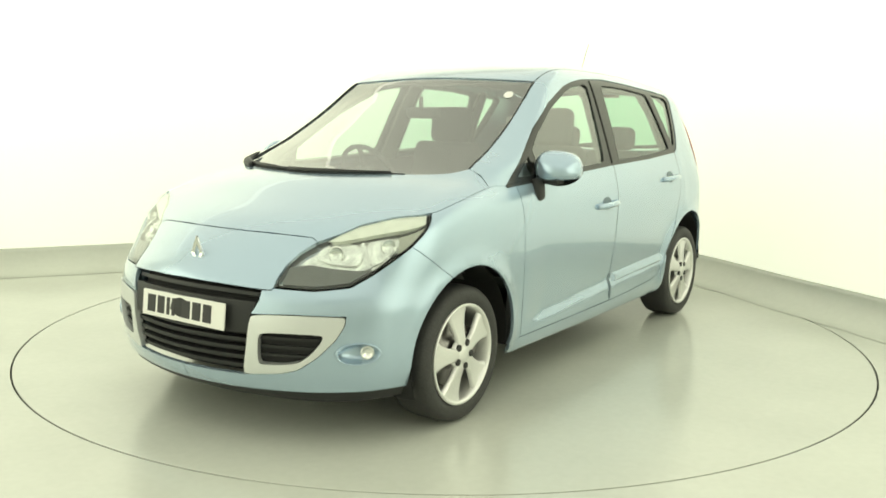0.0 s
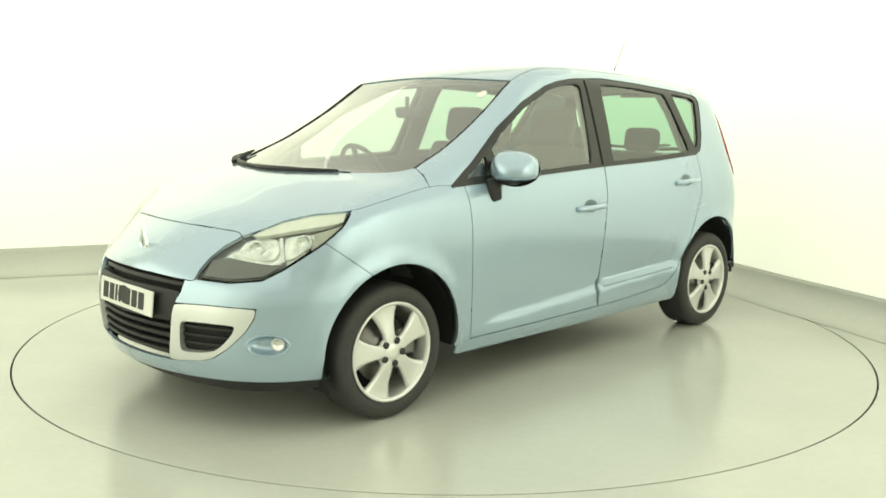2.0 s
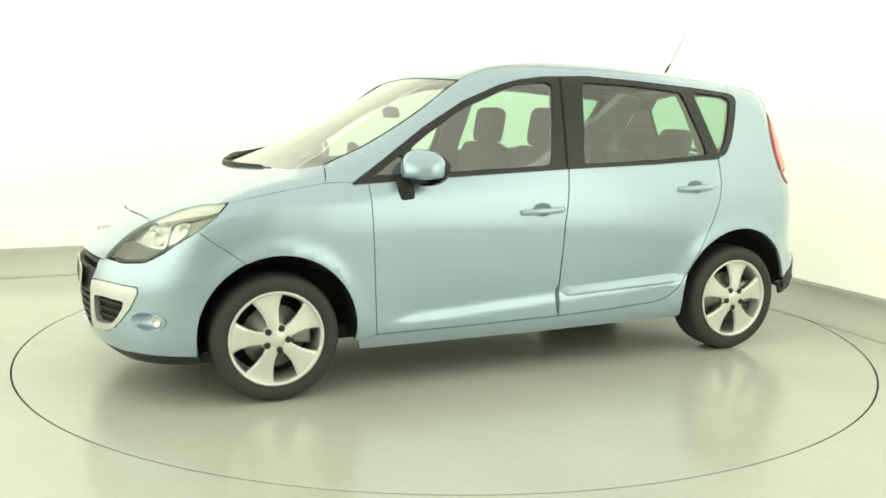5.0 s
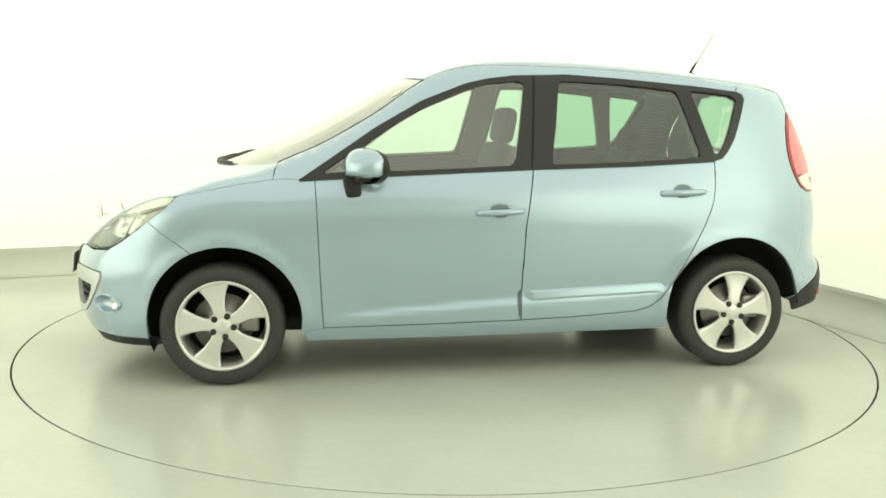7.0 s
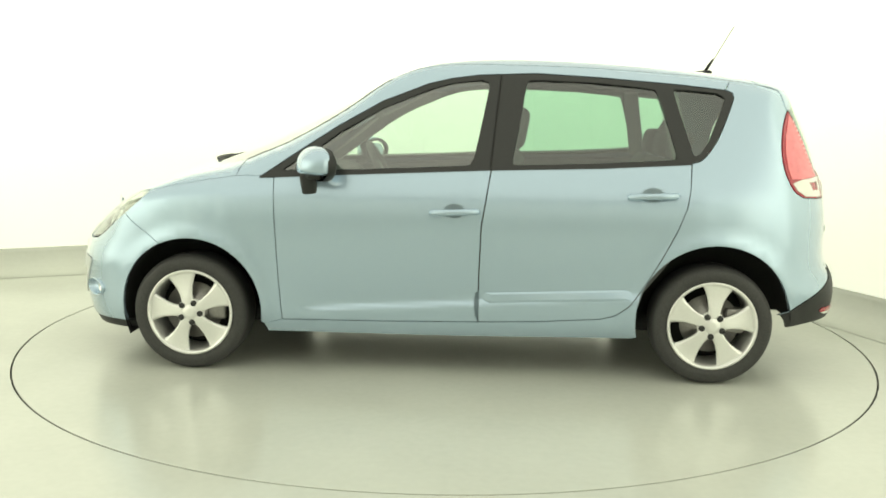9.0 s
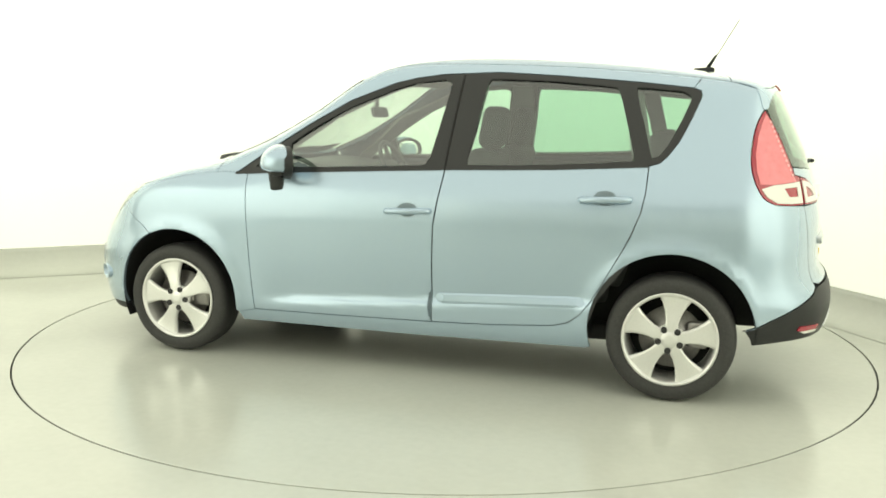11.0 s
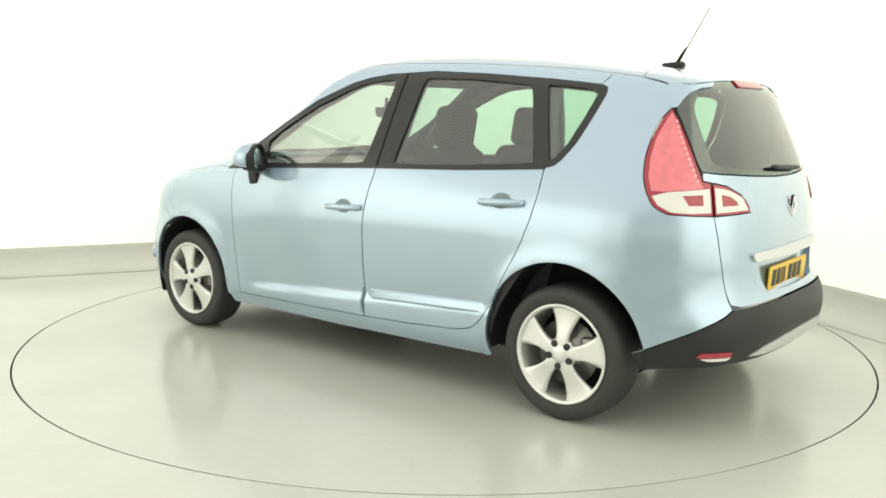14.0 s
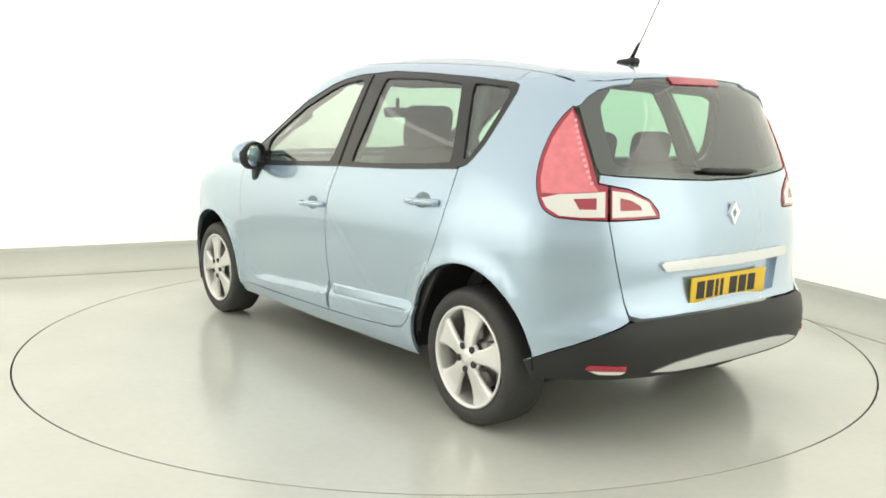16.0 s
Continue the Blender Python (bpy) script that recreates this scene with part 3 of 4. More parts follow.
def headlight(s):
    outline = rounded(deg(HL), 0.12, 1)
    bowl = panel("headlight", "nose", outline, REFLECTOR, car, level=-0.034, gap=0.004, side=s, depth=0.01, label="clear headlight with chrome reflectors")
    pane = panel("lens", "nose", outline, LENS, bowl, level=0.001, gap=0.004, depth=0.003, side=s)
    pane.visible_shadow = False
    top = deg([(66.4, 0.941), (58.3, 0.925), (48.9, 0.892), (43.0, 0.858), (39.5, 0.832), (44.0, 0.836), (50, 0.856), (57, 0.878), (62, 0.893), (65, 0.906)])
    panel("indicator", "nose", top, FROSTED, bowl, level=-0.008, gap=0.001, depth=0.02, side=s)
    r1 = deg([(38.0, 0.812), (43, 0.829), (47.5, 0.828), (49, 0.78), (47, 0.742), (41, 0.746), (36.0, 0.765)])
    panel("reflector", "nose", rounded(r1, 0.3), REFLECTOR, bowl, level=-0.024, gap=0.003, depth=0.02, side=s)
    r2 = deg([(50, 0.836), (55, 0.852), (57.2, 0.852), (56.0, 0.80), (53.0, 0.762), (50.5, 0.745), (49.5, 0.775)])
    panel("reflector", "nose", rounded(r2, 0.3), REFLECTOR, bowl, level=-0.020, gap=0.003, depth=0.02, side=s)
    corner = deg([(57.6, 0.858), (61.5, 0.876), (64.8, 0.893), (63.6, 0.876), (59.8, 0.826), (56.6, 0.792)])
    panel("corner_lens", "nose", corner, AMBER, bowl, level=-0.012, gap=0.001, depth=0.02, side=s)
    divider = deg([(48.4, 0.832), (49.2, 0.836), (50.2, 0.745), (49.2, 0.738)])
    panel("divider", "nose", divider, REFLECTOR, bowl, level=-0.014, gap=0, depth=0.02, side=s)
    lower = deg([(29.6, 0.735), (35, 0.748), (41, 0.738), (47, 0.732), (50.5, 0.738), (45, 0.684), (37, 0.668), (28.6, 0.672)])
    panel("side_shade", "nose", lower, LAMP_DARK, bowl, level=-0.014, gap=0.002, depth=0.02, side=s)
    for a, z in ((42.0, 0.787), (55.0, 0.82)):
        c = spots("nose", deg([(a, z)]), -0.018)[0]
        n = skin_normals(c[None])[0]
        m = Matrix.Translation((c[0], c[1] * s, c[2])) @ Vector((n[0], n[1] * s, n[2] * 0.2)).to_track_quat("Y", "Z").to_matrix().to_4x4()
        bm = bmesh.new()
        rings = turned(bm, [(0.034, 0.004), (0.032, 0.008), (0.028, 0.004), (0.012, -0.008)], 20, m)
        bm.faces.new(rings[-1])
        part("lamp_bowl", bm, REFLECTOR, bowl)


FOG = [(radians(46.6 + 5.2 * math.cos(a)) * REACH, 0.409 + 0.043 * math.sin(a)) for a in np.linspace(0, 2 * math.pi, 30, endpoint=False)]


def fog_lamp(s):
    c = spots("nose", deg([(46.6, 0.409)]))[0]
    n = skin_normals(c[None])[0]
    m = Matrix.Translation((c[0], c[1] * s, c[2])) @ Vector((n[0], n[1] * s, n[2])).to_track_quat("Y", "Z").to_matrix().to_4x4()
    bm = bmesh.new()
    rings = turned(bm, [(1.06, -0.012), (1.07, 0.004), (1.02, 0.008), (0.96, 0.004), (0.86, -0.012), (0.62, -0.030), (0.25, -0.036)], 36, m @ Matrix.Diagonal((0.087, 1, 0.044, 1)))
    bm.faces.new(rings[-1])
    fog = part("fog_lamp", bm, PAINT, car, "fog lamp in an oval body-coloured pod")
    c = spots("nose", deg([(48.7, 0.411)]), -0.014)[0]
    m = Matrix.Translation((c[0], c[1] * s, c[2])) @ Vector((n[0], n[1] * s, 0)).to_track_quat("Y", "Z").to_matrix().to_4x4()
    bm = bmesh.new()
    rings = turned(bm, [(0.029, -0.016), (0.029, 0.003), (0.025, 0.006), (0.020, 0.001), (0.008, -0.006)], 24, m)
    bm.faces.new(rings[-1])
    part("lens", bm, REFLECTOR, fog)


def handle(door, x, z, s):
    c = spots("side", [(x, z)])[0]
    bm = bmesh.new()
    line = [(x + 0.118, c[1] - 0.004, z - 0.004), (x + 0.10, c[1] + 0.016, z - 0.002), (x + 0.05, c[1] + 0.032, z + 0.002), (x, c[1] + 0.036, z + 0.004), (x - 0.06, c[1] + 0.032, z + 0.006), (x - 0.105, c[1] + 0.016, z + 0.006), (x - 0.12, c[1] - 0.004, z + 0.006)]
    line = [(a, b * s, d) for a, b, d in catmull(line, 3)]
    tube(bm, line, [0.012] + [0.0165] * (len(line) - 2) + [0.012], 10)
    part("door_handle", bm, PAINT, door)
    # flat cup in darkened body paint, standing for a recess in shade
    cup = [(x + 0.055 * math.cos(a), z + 0.008 + 0.036 * math.sin(a)) for a in np.linspace(0, 2 * math.pi, 20, endpoint=False)]
    panel("handle_cup", "side", cup, CUP_SHADE, door, level=0.002, gap=0, depth=0.002, res=0.02, side=s)


def moulding(door, s):
    """A raised rubbing strip with a sloped upper face."""
    bm = bmesh.new()
    rows = []
    for x, thick in zip(np.linspace(-0.185, -0.945, 20), [0.2] + [1.0] * 17 + [0.7, 0.1]):
        z = 0.447 - (x + 0.185) * 0.045
        line = [spots("side", [(x, z + dz)], -0.003 + up * thick)[0] for dz, up in ((0.008, 0.0), (-0.004, 0.011), (-0.036, 0.011), (-0.052, 0.0))]
        rows.append([bm.verts.new((p[0], p[1] * s, p[2])) for p in line])
    for a, b in zip(rows, rows[1:]):
        for i in range(3):
            bm.faces.new((a[i], b[i], b[i + 1], a[i + 1]))
    bmesh.ops.recalc_face_normals(bm, faces=bm.faces)
    part("door_moulding", bm, PAINT, door, smooth=False)


def mirror(door, s):
    m = pose(0.645, 0.955 * s, 1.087, 0, 0, 34 * s) @ Matrix.Diagonal((1.18, 1.10, 1.12, 1))
    bm = bmesh.new()
    bmesh.ops.create_uvsphere(bm, u_segments=32, v_segments=20, radius=1)
    for v in bm.verts:
        x, y, z = (math.copysign(abs(c) ** 0.78, c) for c in v.co)
        x = x * 0.092 if x > 0 else x * 0.034                         # bulged to the front, cut flat behind
        z = z if z > -0.5 else -0.5 + (z + 0.5) * 0.35
        narrow = 1 - 0.24 * max(x / 0.092, 0) ** 2
        v.co = m @ Vector((x * (1 - 0.10 * z), y * 0.106 * narrow, z * 0.078 * narrow * (1 - 0.10 * y * s) + 0.012))
    house = part("door_mirror", bm, PAINT, door)
    bm = bmesh.new()
    block(bm, (0.08, 0.13, 0.035), pose(0.665, 0.915 * s, 1.042), 0.012)
    block(bm, (0.085, 0.045, 0.12), pose(0.712, 0.882 * s, 0.998, 0, 8, 0), 0.02)
    part("mirror_foot", bm, BLACK, house, "black mirror foot")
    bm = bmesh.new()
    at = m @ pose(-0.031, 0, 0.008, 0, 0, 90) @ Matrix.Diagonal((1.20, 1, 0.80, 1))
    turned(bm, [(0.092, -0.030), (0.093, 0.002), (0.089, 0.008), (0.078, 0.006), (0.074, -0.006)], 28, at)
    part("mirror_rim", bm, BLACK, house)
    bm = bmesh.new()
    rings = turned(bm, [(0.076, -0.004), (0.070, -0.001)], 28, at)
    bm.faces.new(rings[-1])
    part("mirror_glass", bm, MIRROR, house)


def liner(s):
    """Dark wheel housings, and the lining behind the outer skin."""
    for i in (0, 1):
        ax, az, ar = ARCHES[i]
        bm = bmesh.new()
        prof = [(ar + 0.004, 0.865), (ar + 0.012, 0.80), (ar + 0.012, 0.60), (0.05, 0.60)]
        n = 40
        rows = [[bm.verts.new((ax + r * math.cos(a), y * s, az + r * math.sin(a))) for a in np.linspace(radians(-10 if i else -24), radians(179 if i else 190), n)] for r, y in prof]
        for p, q in zip(rows, rows[1:]):
            for k in range(n - 1):
                bm.faces.new((p[k], p[k + 1], q[k + 1], q[k]))
        part("wheel_housing", bm, SHADE, car)
    for outline in ([(0.93, 1.0), (0.93, 0.26), (-0.93, 0.26), (-1.0, 0.47), (-1.2, 0.74), (-1.35, 0.745), (-1.5, 0.74), (-1.62, 0.75), (-1.62, 1.06), (-1.21, 1.08), (-0.2, 1.05)],):
        panel("door_lining", "side", outline, DASH, car, level=-0.035, gap=0, depth=0.02, res=0.08, side=s)


def tailgate():
    top_edge = [(-1.788, 0.0), (-1.784, 0.2), (-1.772, 0.36), (-1.748, 0.50), (-1.700, 0.605)]
    half = [(-1.495, 0.0), (-1.50, 0.2), (-1.515, 0.4), (-1.565, 0.618), (-1.687, 0.608)] + top_edge[::-1]
    gate = panel("tailgate", "tail", mirrored(deg([(0, 1.097), (8, 1.097), (25, 1.108), (38, 1.121), (44.0, 1.130), (44.3, 1.095), (36.6, 1.072), (31.0, 1.03), (28.6, 0.985), (28.4, 0.958), (36.5, 0.953), (41.7, 0.95), (39.8, 0.79), (37.5, 0.63), (36.2, 0.575), (33, 0.562), (20, 0.570), (0, 0.573)]), 0), PAINT, car, holes=[mirrored(deg([(0, 0.742), (12, 0.742), (24.5, 0.742), (22.5, 0.655), (20.0, 0.606), (10, 0.600), (0, 0.600)]), 0)], gap=0.003, res=0.045, depth=0.045)
    panel("spoiler", "top", mirrored(half, 1), PAINT, gate, gap=0.002, depth=0.02)
    up = to_tail(spots("top", top_edge))
    glass_half = up + deg([(50.6, 1.405), (49.0, 1.34), (46.8, 1.245), (45.1, 1.16), (44.0, 1.130), (38, 1.121), (25, 1.108), (8, 1.097), (0, 1.097)])
    pane = panel("rear_window", "tail", mirrored(glass_half, 0), PRIVACY, gate, level=-0.004, gap=0.003, depth=0.003, res=0.06)
    pane.visible_shadow = False
    inner = to_tail(spots("top", [(-1.798, 0.0), (-1.796, 0.2), (-1.786, 0.36), (-1.765, 0.47)])) + deg([(44.2, 1.40), (43.3, 1.33), (41.8, 1.245), (40.4, 1.175), (37, 1.152), (25, 1.135), (8, 1.124), (0, 1.124)])
    panel("glass_border", "tail", mirrored(glass_half, 0), TRIM, gate, holes=[rounded(mirrored(inner, 0), 0.2, 1)], level=-0.012, gap=0.002, depth=0.004, res=0.05)
    # lamps
    for s in (1, -1):
        split = 41.7
        panel("lamp_housing", "tail", deg([(53, 1.385), (57.5, 1.2), (56.5, 0.98), (38, 0.975), (39.5, 1.07), (41.5, 1.15), (43.5, 1.28), (46, 1.41)]), LINING, car, level=-0.035, gap=0, depth=0.004, side=s)
        outer = [p for p in LAMP if p[0] > split]
        lamp = panel("tail_lamp", "tail", deg(LAMP_SIDE + [(46.5, 0.953), (41.9, 0.953), (41.9, 1.087)] + outer[9:]), RED, car, level=0.004, gap=0.003, depth=0.03, side=s, label="red tail lamp with a white lower lens")
        inner = panel("tail_lamp", "tail", deg([(41.4, 1.085), (41.4, 0.953), (36.5, 0.953), (28.4, 0.958), (28.6, 0.985), (31.0, 1.03), (36.6, 1.072)]), RED, gate, level=0.004, gap=0.003, depth=0.03, side=s)
        panel("lens_rim", "tail", deg([(53.5, 1.052), (42.6, 1.064), (42.6, 0.966), (48, 0.965), (53, 0.970), (56.0, 0.998), (57.4, 1.035)]), WHITE_LENS, lamp, holes=[deg([(50.0, 1.036), (44.6, 1.040), (44.6, 0.996), (48.5, 0.996)])], level=0.008, gap=0, depth=0.004, side=s)
        panel("lens_rim", "tail", deg([(40.9, 1.068), (36.6, 1.058), (31.4, 1.022), (29.6, 0.970), (40.9, 0.964)]), WHITE_LENS, inner, holes=[deg([(39.0, 1.040), (36.2, 1.030), (33.8, 1.008), (33.4, 0.992), (39.0, 0.990)])], level=0.008, gap=0, depth=0.004, side=s)
        side_lens = [(51.7, 1.378), (54.0, 1.33), (56.2, 1.27), (57.8, 1.19), (58.2, 1.11), (57.6, 1.055), (53.6, 1.054), (44.2, 1.066), (45.8, 1.10), (46.9, 1.17), (48.6, 1.255), (50.4, 1.335)]
        panel("side_lens", "tail", deg(side_lens), PALE_RED, lamp, level=0.007, gap=0, depth=0.004, side=s)
        for i in range(12):
            z0 = 1.345 - 0.0222 * i
            a0 = 51.0 - 0.30 * i - 0.012 * i * i
            panel("diode", "tail", deg([(a0, z0), (a0 - 0.75, z0 + 0.002), (a0 - 0.75, z0 - 0.009), (a0, z0 - 0.011)]), DIODE, lamp, level=0.010, gap=0, depth=0.004, side=s)
        corner = to_tail(spots("top", [(-1.772, 0.36), (-1.748, 0.50), (-1.676, 0.610)])) + deg([(52.2, 1.402), (51.2, 1.394), (49.6, 1.402), (48.0, 1.432), (45.0, 1.462), (40.0, 1.482), (34.0, 1.490)])
        panel("spoiler_end", "tail", corner, PAINT, gate, level=0.002, gap=0.001, depth=0.012, res=0.03, side=s)
    panel("high_brake_light", "tail", deg([(-15.5, 1.527), (15.5, 1.527), (15.0, 1.497), (-15.0, 1.497)]), RED, gate, level=0.004, gap=0, depth=0.012, label="red high-level brake light")
    # bumper, plate, badge, strip
    low = [(0, 0.572), (20, 0.568), (33, 0.560), (36.4, 0.553), (38.5, 0.535), (43.0, 0.504), (52, 0.438), (60.6, 0.370), (59.4, 0.340), (58.6, 0.305), (50, 0.318), (37, 0.328), (18, 0.326), (0, 0.324)]
    rb = panel("rear_bumper", "tail", mirrored(deg(low), 0), BLACK, car, level=0.004, gap=0.002, res=0.04, label="dark grey plastic rear bumper")
    panel("bumper_insert", "tail", mirrored(deg([(0, 0.405), (14, 0.400), (24, 0.382), (31, 0.352), (24, 0.342), (0, 0.338)]), 0), SATIN, rb, level=0.010, gap=0, depth=0.01)
    for s in (1, -1):
        panel("reflector", "tail", deg([(36.8, 0.386), (45.0, 0.388), (46.0, 0.372), (45.4, 0.366), (37.0, 0.364)]), RED, rb, level=0.010, gap=0, depth=0.01, side=s)
        panel("reversing_light", "tail", deg([(37.0, 0.362), (45.2, 0.364), (43.0, 0.351), (38.2, 0.350)]), WHITE_LENS, rb, level=0.010, gap=0, depth=0.01, side=s)
    panel("plate_recess", "tail", mirrored(deg([(0, 0.75), (26, 0.75), (24, 0.64), (21.5, 0.59), (0, 0.59)]), 0), PAINT, gate, level=-0.026, gap=0, depth=0.004)
    panel("chrome_strip", "tail", mirrored(deg([(0, 0.788), (15, 0.788), (27, 0.785), (28.0, 0.772), (26.5, 0.745), (0, 0.742)]), 0), SATIN, gate, level=0.016, gap=0, depth=0.02)
    plate("rear_plate", "tail", 0.648, PLATE_YELLOW, gate, -0.018)
    plate("front_plate", "nose", 0.538, PLATE_WHITE, car, -0.012, 0.014)
    badge("nose", 0.757, car, 0.058, 0.078)
    badge("tail", 0.958, gate, 0.037, 0.053)


def plate(name, proj, z, mat, parent, level, aside=0.0):
    c = spots(proj, [(0, z)], level)[0] + np.array([0, aside, 0])
    sg = 1 if proj == "nose" else -1
    tilt_ = 6 if proj == "nose" else -3
    m = Matrix.Translation(c) @ pose(0, 0, 0, 0, -tilt_ * sg, 0)
    bm = bmesh.new()
    block(bm, (0.008, 0.52, 0.111), m, 0.003)
    p = part(name, bm, mat, parent, "number plate with dark character bars", smooth=False)
    x = sg * 0.0046
    at = -0.225
    for wide in (0.052, 0.046, 0.02, 0.02, 0.0, 0.052, 0.052, 0.052):
        if not wide:
            at += 0.03
            continue
        bm = bmesh.new()
        block(bm, (0.0025, wide, 0.074), m @ pose(x, (at + wide / 2) * sg, 0), 0.0008, 1)
        part("character_bar", bm, INK, p, smooth=False)
        at += wide + 0.014


def badge(proj, z, parent, wide, high):
    c = spots(proj, [(0, z)], 0.004)[0]
    n = skin_normals(c[None])[0]
    m = Matrix.Translation(c) @ Vector(n).to_track_quat("Z", "Y").to_matrix().to_4x4()
    bm = bmesh.new()
    up = (m.inverted().to_3x3() @ Vector((0, 0, 1))).normalized()
    right = Vector((0, 0, 1)).cross(up)
    outer, inner = (wide, high), (wide * 0.42, high * 0.48)
    rows = []
    for (w, h), z0 in ((outer, -0.006), ((wide * 0.92, high * 0.93), 0.010), (inner, 0.008), (inner, -0.006)):
        rows.append([bm.verts.new(m @ (right * a + up * b + Vector((0, 0, z0)))) for a, b in ((w, 0), (0, h), (-w, 0), (0, -h))])
    for p, q in zip(rows, rows[1:]):
        for k in range(4):
            bm.faces.new((p[k], p[(k + 1) % 4], q[(k + 1) % 4], q[k]))
    bmesh.ops.recalc_face_normals(bm, faces=bm.faces)
    part("badge", bm, CHROME, parent, "chrome diamond badge", smooth=False)


def wheel(x, s, spin):
    """Wheel about its hub: outer face towards s."""
    w = new("wheel")
    w.parent = car
    w.matrix_local = pose(x, 0, 0.308)
    o = Matrix.Diagonal((1, s, 1, 1))
    bm = bmesh.new()
    turned(bm, [(0.226, 0.680), (0.250, 0.676), (0.285, 0.682), (0.303, 0.70), (0.3065, 0.73), (0.3065, 0.835), (0.303, 0.862), (0.294, 0.877), (0.280, 0.886), (0.258, 0.888), (0.240, 0.884), (0.226, 0.876)], 64, o)
    bmesh.ops.recalc_face_normals(bm, faces=bm.faces)
    part("tyre", bm, RUBBER, w)
    bm = bmesh.new()
    turned(bm, [(0.226, 0.876), (0.228, 0.884), (0.222, 0.888), (0.214, 0.884), (0.208, 0.872), (0.202, 0.80), (0.202, 0.69)], 64, o)
    rim = part("rim", bm, ALLOY, w)
    # five broad flaring spokes
    for k in range(5):
        bm = bmesh.new()
        a0 = radians(spin + 72 * k)
        prof = [(0.030, 0.034, 0.884), (0.060, 0.030, 0.886), (0.095, 0.031, 0.884), (0.135, 0.041, 0.879), (0.175, 0.058, 0.876), (0.205, 0.076, 0.877), (0.217, 0.082, 0.880)]
        rows = []
        for r, hw, y in prof:
            pts = []
            for f, dy in ((-1, -0.022), (-1, -0.004), (-0.72, 0.0), (0, -0.010 if r > 0.08 else 0.001), (0.72, 0.0), (1, -0.004), (1, -0.022)):
                lat = hw * f
                rr = math.sqrt(max(r * r - (lat * 0.55) ** 2, 0))
                px, pz = rr * math.cos(a0) - lat * math.sin(a0), rr * math.sin(a0) + lat * math.cos(a0)
                pts.append(bm.verts.new((px, (y + dy) * s, pz)))
            rows.append(pts)
        for p, q in zip(rows, rows[1:]):
            for i in range(6):
                bm.faces.new((p[i], p[i + 1], q[i + 1], q[i]))
        bmesh.ops.recalc_face_normals(bm, faces=bm.faces)
        part("spoke", bm, ALLOY, rim)
        bm = bmesh.new()
        al = a0 + radians(36)
        lug = o @ pose(0.054 * math.cos(al), 0, 0.054 * math.sin(al))
        rings = turned(bm, [(0.0155, 0.880), (0.0155, 0.8895), (0.0125, 0.8900), (0.010, 0.886), (0.009, 0.8885), (0.003, 0.8885)], 14, lug)
        bm.faces.new(rings[-1])
        part("wheel_bolt", bm, HOUSING_DARK, rim)
    bm = bmesh.new()
    rings = turned(bm, [(0.074, 0.860), (0.072, 0.878), (0.055, 0.884), (0.036, 0.886), (0.031, 0.890), (0.012, 0.891)], 32, o)
    bm.faces.new(rings[-1])
    part("hub_cap", bm, ALLOY, rim)
    bm = bmesh.new()
    rings = turned(bm, [(0.150, 0.80), (0.150, 0.812), (0.085, 0.812), (0.08, 0.835), (0.02, 0.835)], 40, o)
    bm.faces.new(rings[-1])
    part("brake_disc", bm, DISC, w)
    bm = bmesh.new()
    block(bm, (0.10, 0.06, 0.13), pose(-0.125, 0.81 * s, 0.02), 0.015)
    part("brake_caliper", bm, DISC, w)
    bm = bmesh.new()
    rings = turned(bm, [(0.20, 0.70), (0.20, 0.71), (0.01, 0.71)], 32, o)
    part("wheel_shield", bm, SHADE, w)


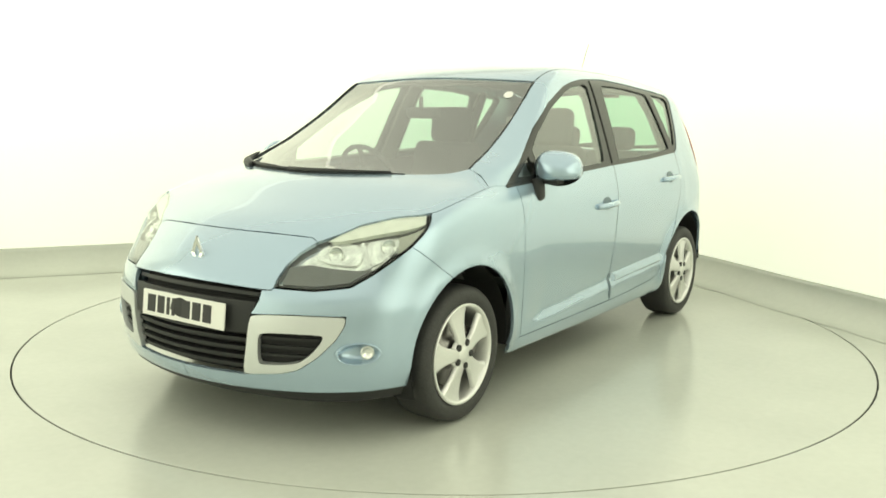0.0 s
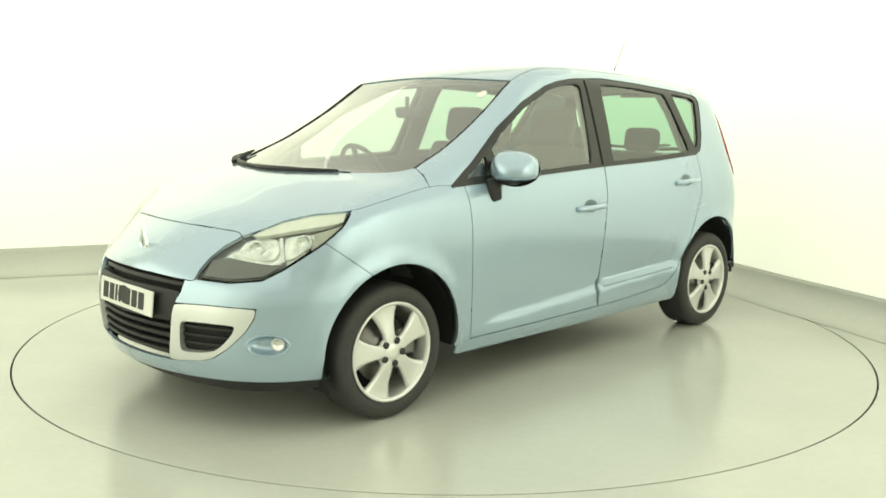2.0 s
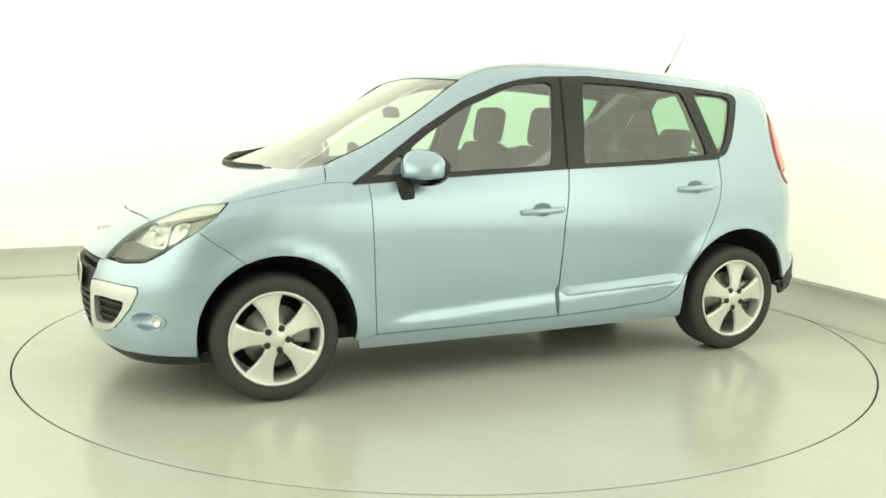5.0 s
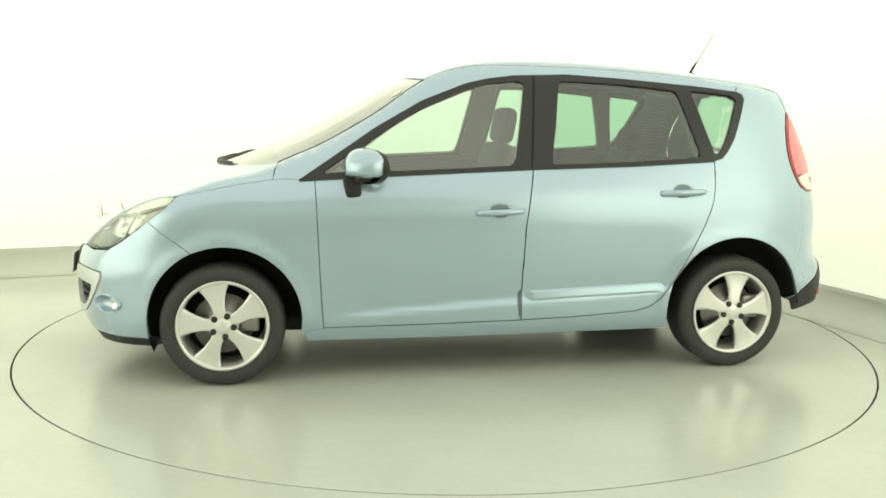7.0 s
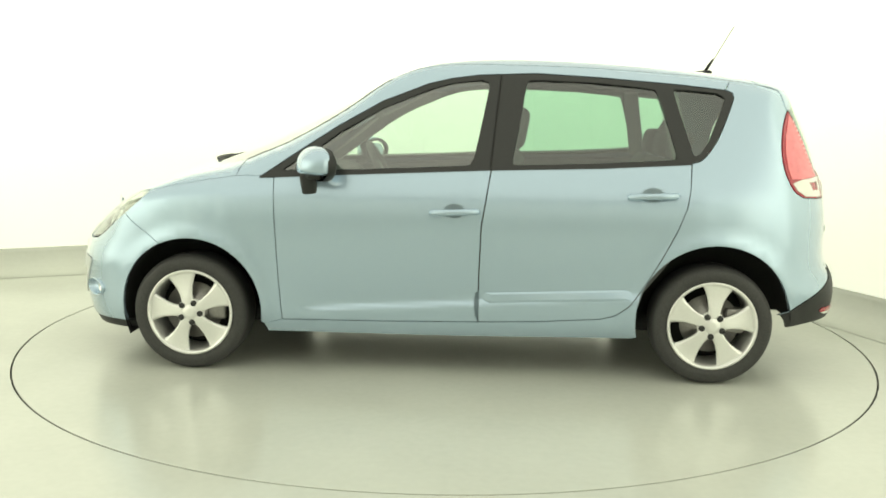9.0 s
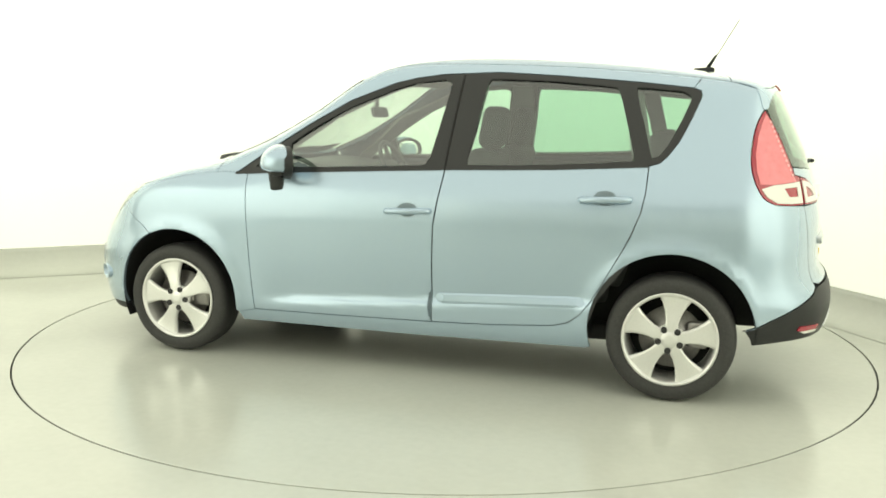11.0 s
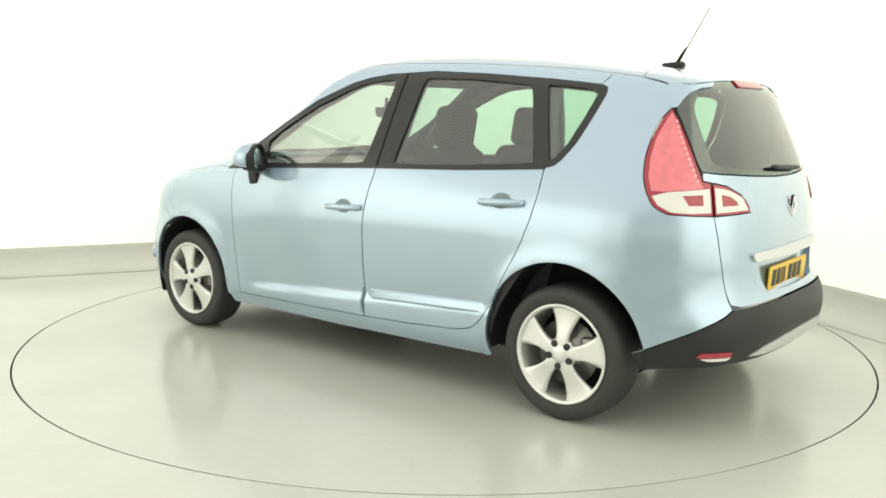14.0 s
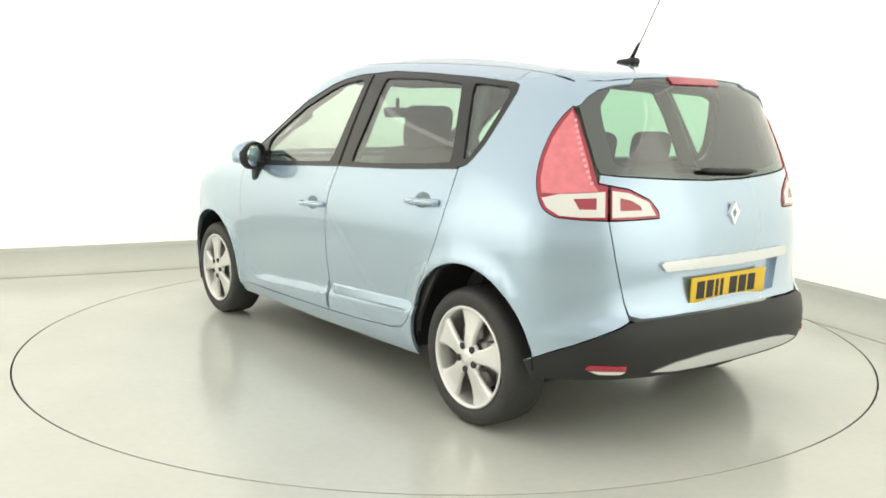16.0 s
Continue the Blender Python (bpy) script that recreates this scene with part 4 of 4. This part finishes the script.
def cabin():
    bm = bmesh.new()
    block(bm, (3.3, 1.40, 0.08), pose(0, 0, 0.27), 0.02)
    part("floor_pan", bm, SHADE, car)
    bm = bmesh.new()
    block(bm, (0.80, 0.90, 0.32), pose(1.44, 0, 0.56), 0.05)
    part("engine", bm, SHADE, car)
    bm = bmesh.new()
    pts = [(1.20, 1.035), (1.02, 1.06), (0.80, 1.045), (0.66, 1.00), (0.62, 0.92), (0.70, 0.70), (0.95, 0.55), (1.15, 0.60)]
    sides = [[bm.verts.new((x, y, z)) for x, z in pts] for y in (-0.70, 0.70)]
    bm.faces.new(sides[0])
    bm.faces.new(sides[1][::-1])
    for i in range(len(pts)):
        bm.faces.new((sides[0][i], sides[1][i], sides[1][(i + 1) % len(pts)], sides[0][(i + 1) % len(pts)]))
    bmesh.ops.recalc_face_normals(bm, faces=bm.faces)
    bmesh.ops.bevel(bm, geom=bm.edges[:], offset=0.03, segments=3, affect="EDGES")
    part("dashboard", bm, DASH, car)
    # steering wheel on the driver's side
    bm = bmesh.new()
    m = pose(0.50, -0.37, 1.0, 0, 0, 0) @ pose(0, 0, 0, 0, -62, 0)
    ring = [m @ Vector((0.185 * math.cos(a), 0.185 * math.sin(a), 0)) for a in np.linspace(0, 2 * math.pi, 33)]
    tube(bm, ring, 0.015, 10)
    for a in (0, 130, 230):
        tube(bm, [m @ Vector((0.05 * math.cos(radians(a)), 0.05 * math.sin(radians(a)), -0.02)), m @ Vector((0.18 * math.cos(radians(a)), 0.18 * math.sin(radians(a)), 0))], 0.016, 8)
    block(bm, (0.13, 0.13, 0.05), m @ pose(0, 0, -0.02), 0.02)
    part("steering_wheel", bm, DASH, car)
    bm = bmesh.new()
    block(bm, (0.03, 0.23, 0.065), pose(0.47, 0.0, 1.36, 0, 15, 0), 0.015)
    block(bm, (0.02, 0.02, 0.08), pose(0.49, 0, 1.41), 0.005)
    part("interior_mirror", bm, DASH, car)
    for x, y, front in ((0.05, 0.37, 1), (0.05, -0.37, 1), (-0.83, 0.42, 0), (-0.83, 0.0, 0), (-0.83, -0.42, 0)):
        wide = 0.50 if front else 0.40
        seat = new("car_seat")
        seat.parent = car
        seat["label"] = "dark cloth car seat"
        seat.matrix_local = pose(x, y, 0.30)
        bm = bmesh.new()
        block(bm, (0.52, wide, 0.16), pose(0.05, 0, 0.20, 0, -8, 0), 0.05, 3)
        part("cushion", bm, CLOTH, seat)
        bm = bmesh.new()
        block(bm, (0.14, wide, 0.72 if front else 0.66), pose(-0.285, 0, 0.525 if front else 0.50, 0, -16, 0), 0.055, 3)
        part("backrest", bm, CLOTH, seat)
        bm = bmesh.new()
        block(bm, (0.11, 0.29 if front else 0.25, 0.23 if front else 0.16), pose(-0.40, 0, 0.985 if front else 0.90, 0, -10, 0), 0.049, 4)
        part("headrest", bm, CLOTH, seat)
        for d in (-0.06, 0.06):
            bm = bmesh.new()
            tube(bm, [(-0.37, d, 0.78), (-0.395, d, 0.88)], 0.006, 8)
            part("headrest_post", bm, SATIN, seat)
    # roof lining and pillars
    panel("headlining", "top", mirrored([(0.33, 0.0), (0.25, 0.52), (-1.55, 0.52), (-1.6, 0.0)], 1), LINING, car, level=-0.05, gap=0, depth=0.01, res=0.12)
    for s in (1, -1):
        for pts in ([(-0.14, 1.05), (-0.30, 1.05), (-0.36, 1.54), (-0.22, 1.54)], [(-1.14, 1.1), (-1.24, 1.1), (-1.15, 1.51), (-1.06, 1.51)],
                    [(0.98, 1.02), (0.88, 1.02), (0.45, 1.33), (0.1, 1.49), (0.2, 1.50), (0.55, 1.34)]):
            panel("pillar_trim", "side", pts, LINING, car, level=-0.045, gap=0, depth=0.02, res=0.08, side=s)
    bm = bmesh.new()
    block(bm, (0.55, 1.1, 0.03), pose(-1.55, 0, 0.98), 0.01)
    part("parcel_shelf", bm, DASH, car)


def trimmings():
    # wipers, aerial, wiper behind
    for y0, y1 in ((-0.56, 0.0), (-0.12, 0.44)):
        bm = bmesh.new()
        pts = [spots("top", [(1.425 - 0.52 * abs(y) ** 2 - 0.012, y)], 0.010)[0] for y in np.linspace(y0, y1, 9)]
        tube(bm, pts, [0.012] * 5 + [0.009, 0.008, 0.006, 0.004], 8)
        part("wiper", bm, BLACK, car)
    line = catmull(SCREEN_BASE, 5)
    near, far = [p for p in line if p[1] < 0.52], [p for p in line if p[1] < 0.70]
    strip = [(x + 0.016 * float(step(0.54, 0.2, y)), y) for x, y in near] + [(x - 0.002, y) for x, y in near[::-1]]
    strip += [(x - 0.002, -y) for x, y in far[1:]] + [(x + 0.022, -y) for x, y in far[:0:-1]]
    panel("scuttle", "top", strip, BLACK, car, level=0.004, gap=0, depth=0.01, res=0.03, label="black scuttle below the windscreen")
    bm = bmesh.new()                                                 # the wiper's raised pivot cover
    pts = [spots("top", [(x, y)], 0.012)[0] for x, y in ((1.330, -0.47), (1.275, -0.54), (1.215, -0.62), (1.13, -0.675), (1.05, -0.70))]
    tube(bm, catmull(pts, 3), [0.008, 0.013, 0.018, 0.022, 0.024, 0.024, 0.022, 0.02, 0.017, 0.014, 0.011, 0.008, 0.004], 10)
    part("pivot_cover", bm, BLACK, car)
    for s in (1, -1):
        edge = catmull(SCREEN_SIDE, 4)
        strip = [(x, y + 0.002) for x, y in edge] + [(x + 0.002, y - 0.005) for x, y in edge[::-1]]
        panel("screen_seal", "top", strip, TRIM, car, level=0.002, gap=0, depth=0.01, side=s)
    bm = bmesh.new()
    m = pose(-1.42, 0, 1.598)
    block(bm, (0.115, 0.055, 0.035), m @ pose(0, 0, 0.008, 0, 4, 0), 0.015, 3)
    base = part("aerial", bm, BLACK, car, "black roof aerial")
    bm = bmesh.new()
    tube(bm, [(-1.435, 0, 1.612), (-1.468, 0, 1.668), (-1.482, 0, 1.69)], [0.011, 0.008, 0.006], 8)
    tube(bm, [(-1.48, 0, 1.68), (-1.59, 0, 1.875)], 0.0026, 6)
    part("whip", bm, BLACK, base)
    bm = bmesh.new()
    pts = [spots("tail", deg([(a, 1.135 + 0.0006 * a)]), 0.016)[0] for a in np.linspace(-16, 12, 9)]
    tube(bm, pts, [0.004] + [0.011] * 7 + [0.006], 8)
    part("rear_wiper", bm, BLACK, car)
    # under the car
    bm = bmesh.new()
    tube(bm, catmull([(-0.9, -0.3, 0.20), (-1.4, -0.32, 0.22), (-1.65, -0.35, 0.25), (-1.80, -0.38, 0.26)], 3), 0.03, 10)
    part("exhaust", bm, DISC, car)
    bm = bmesh.new()
    tube(bm, [(-1.35, -0.70, 0.29), (-1.35, 0.70, 0.29)], 0.04, 10)
    part("axle_beam", bm, SHADE, car)


car_body()
wheel(1.351, 1, 78)
wheel(1.351, -1, 80)
wheel(-1.351, 1, 96)
wheel(-1.351, -1, 100)
cabin()
trimmings()


# ---- what moves ----
YAW = [
    (0.0, 235.58),    (0.5, 233.92),    (1.0, 231.24),    (1.5, 228.04),    (2.0, 224.57),    (2.5, 221.28),
    (3.0, 217.84),    (3.5, 214.52),    (4.0, 210.90),    (6.5, 194.03),
    (7.0, 190.51),    (7.5, 187.18),    (8.0, 183.74),    (8.5, 180.42),    (9.0, 177.03),    (11.5, 159.71),    (12.0, 156.04),    (12.5, 152.65),    (13.0, 149.05),    (13.5, 145.66),
    (14.0, 142.06),    (14.5, 138.53),    (15.0, 134.94),    (15.5, 131.54),    (16.0, 127.85),
]


def motions():
    """The turntable carries the car round."""
    off = pose(-0.0310, 0.0964, 0)
    walk(car, [(t, pose(0, 0, 0, 0, 0, a) @ off) for t, a in YAW])
    walk(table, [(t, pose(*RING, 0, 0, 0, a)) for t, a in YAW])


motions()
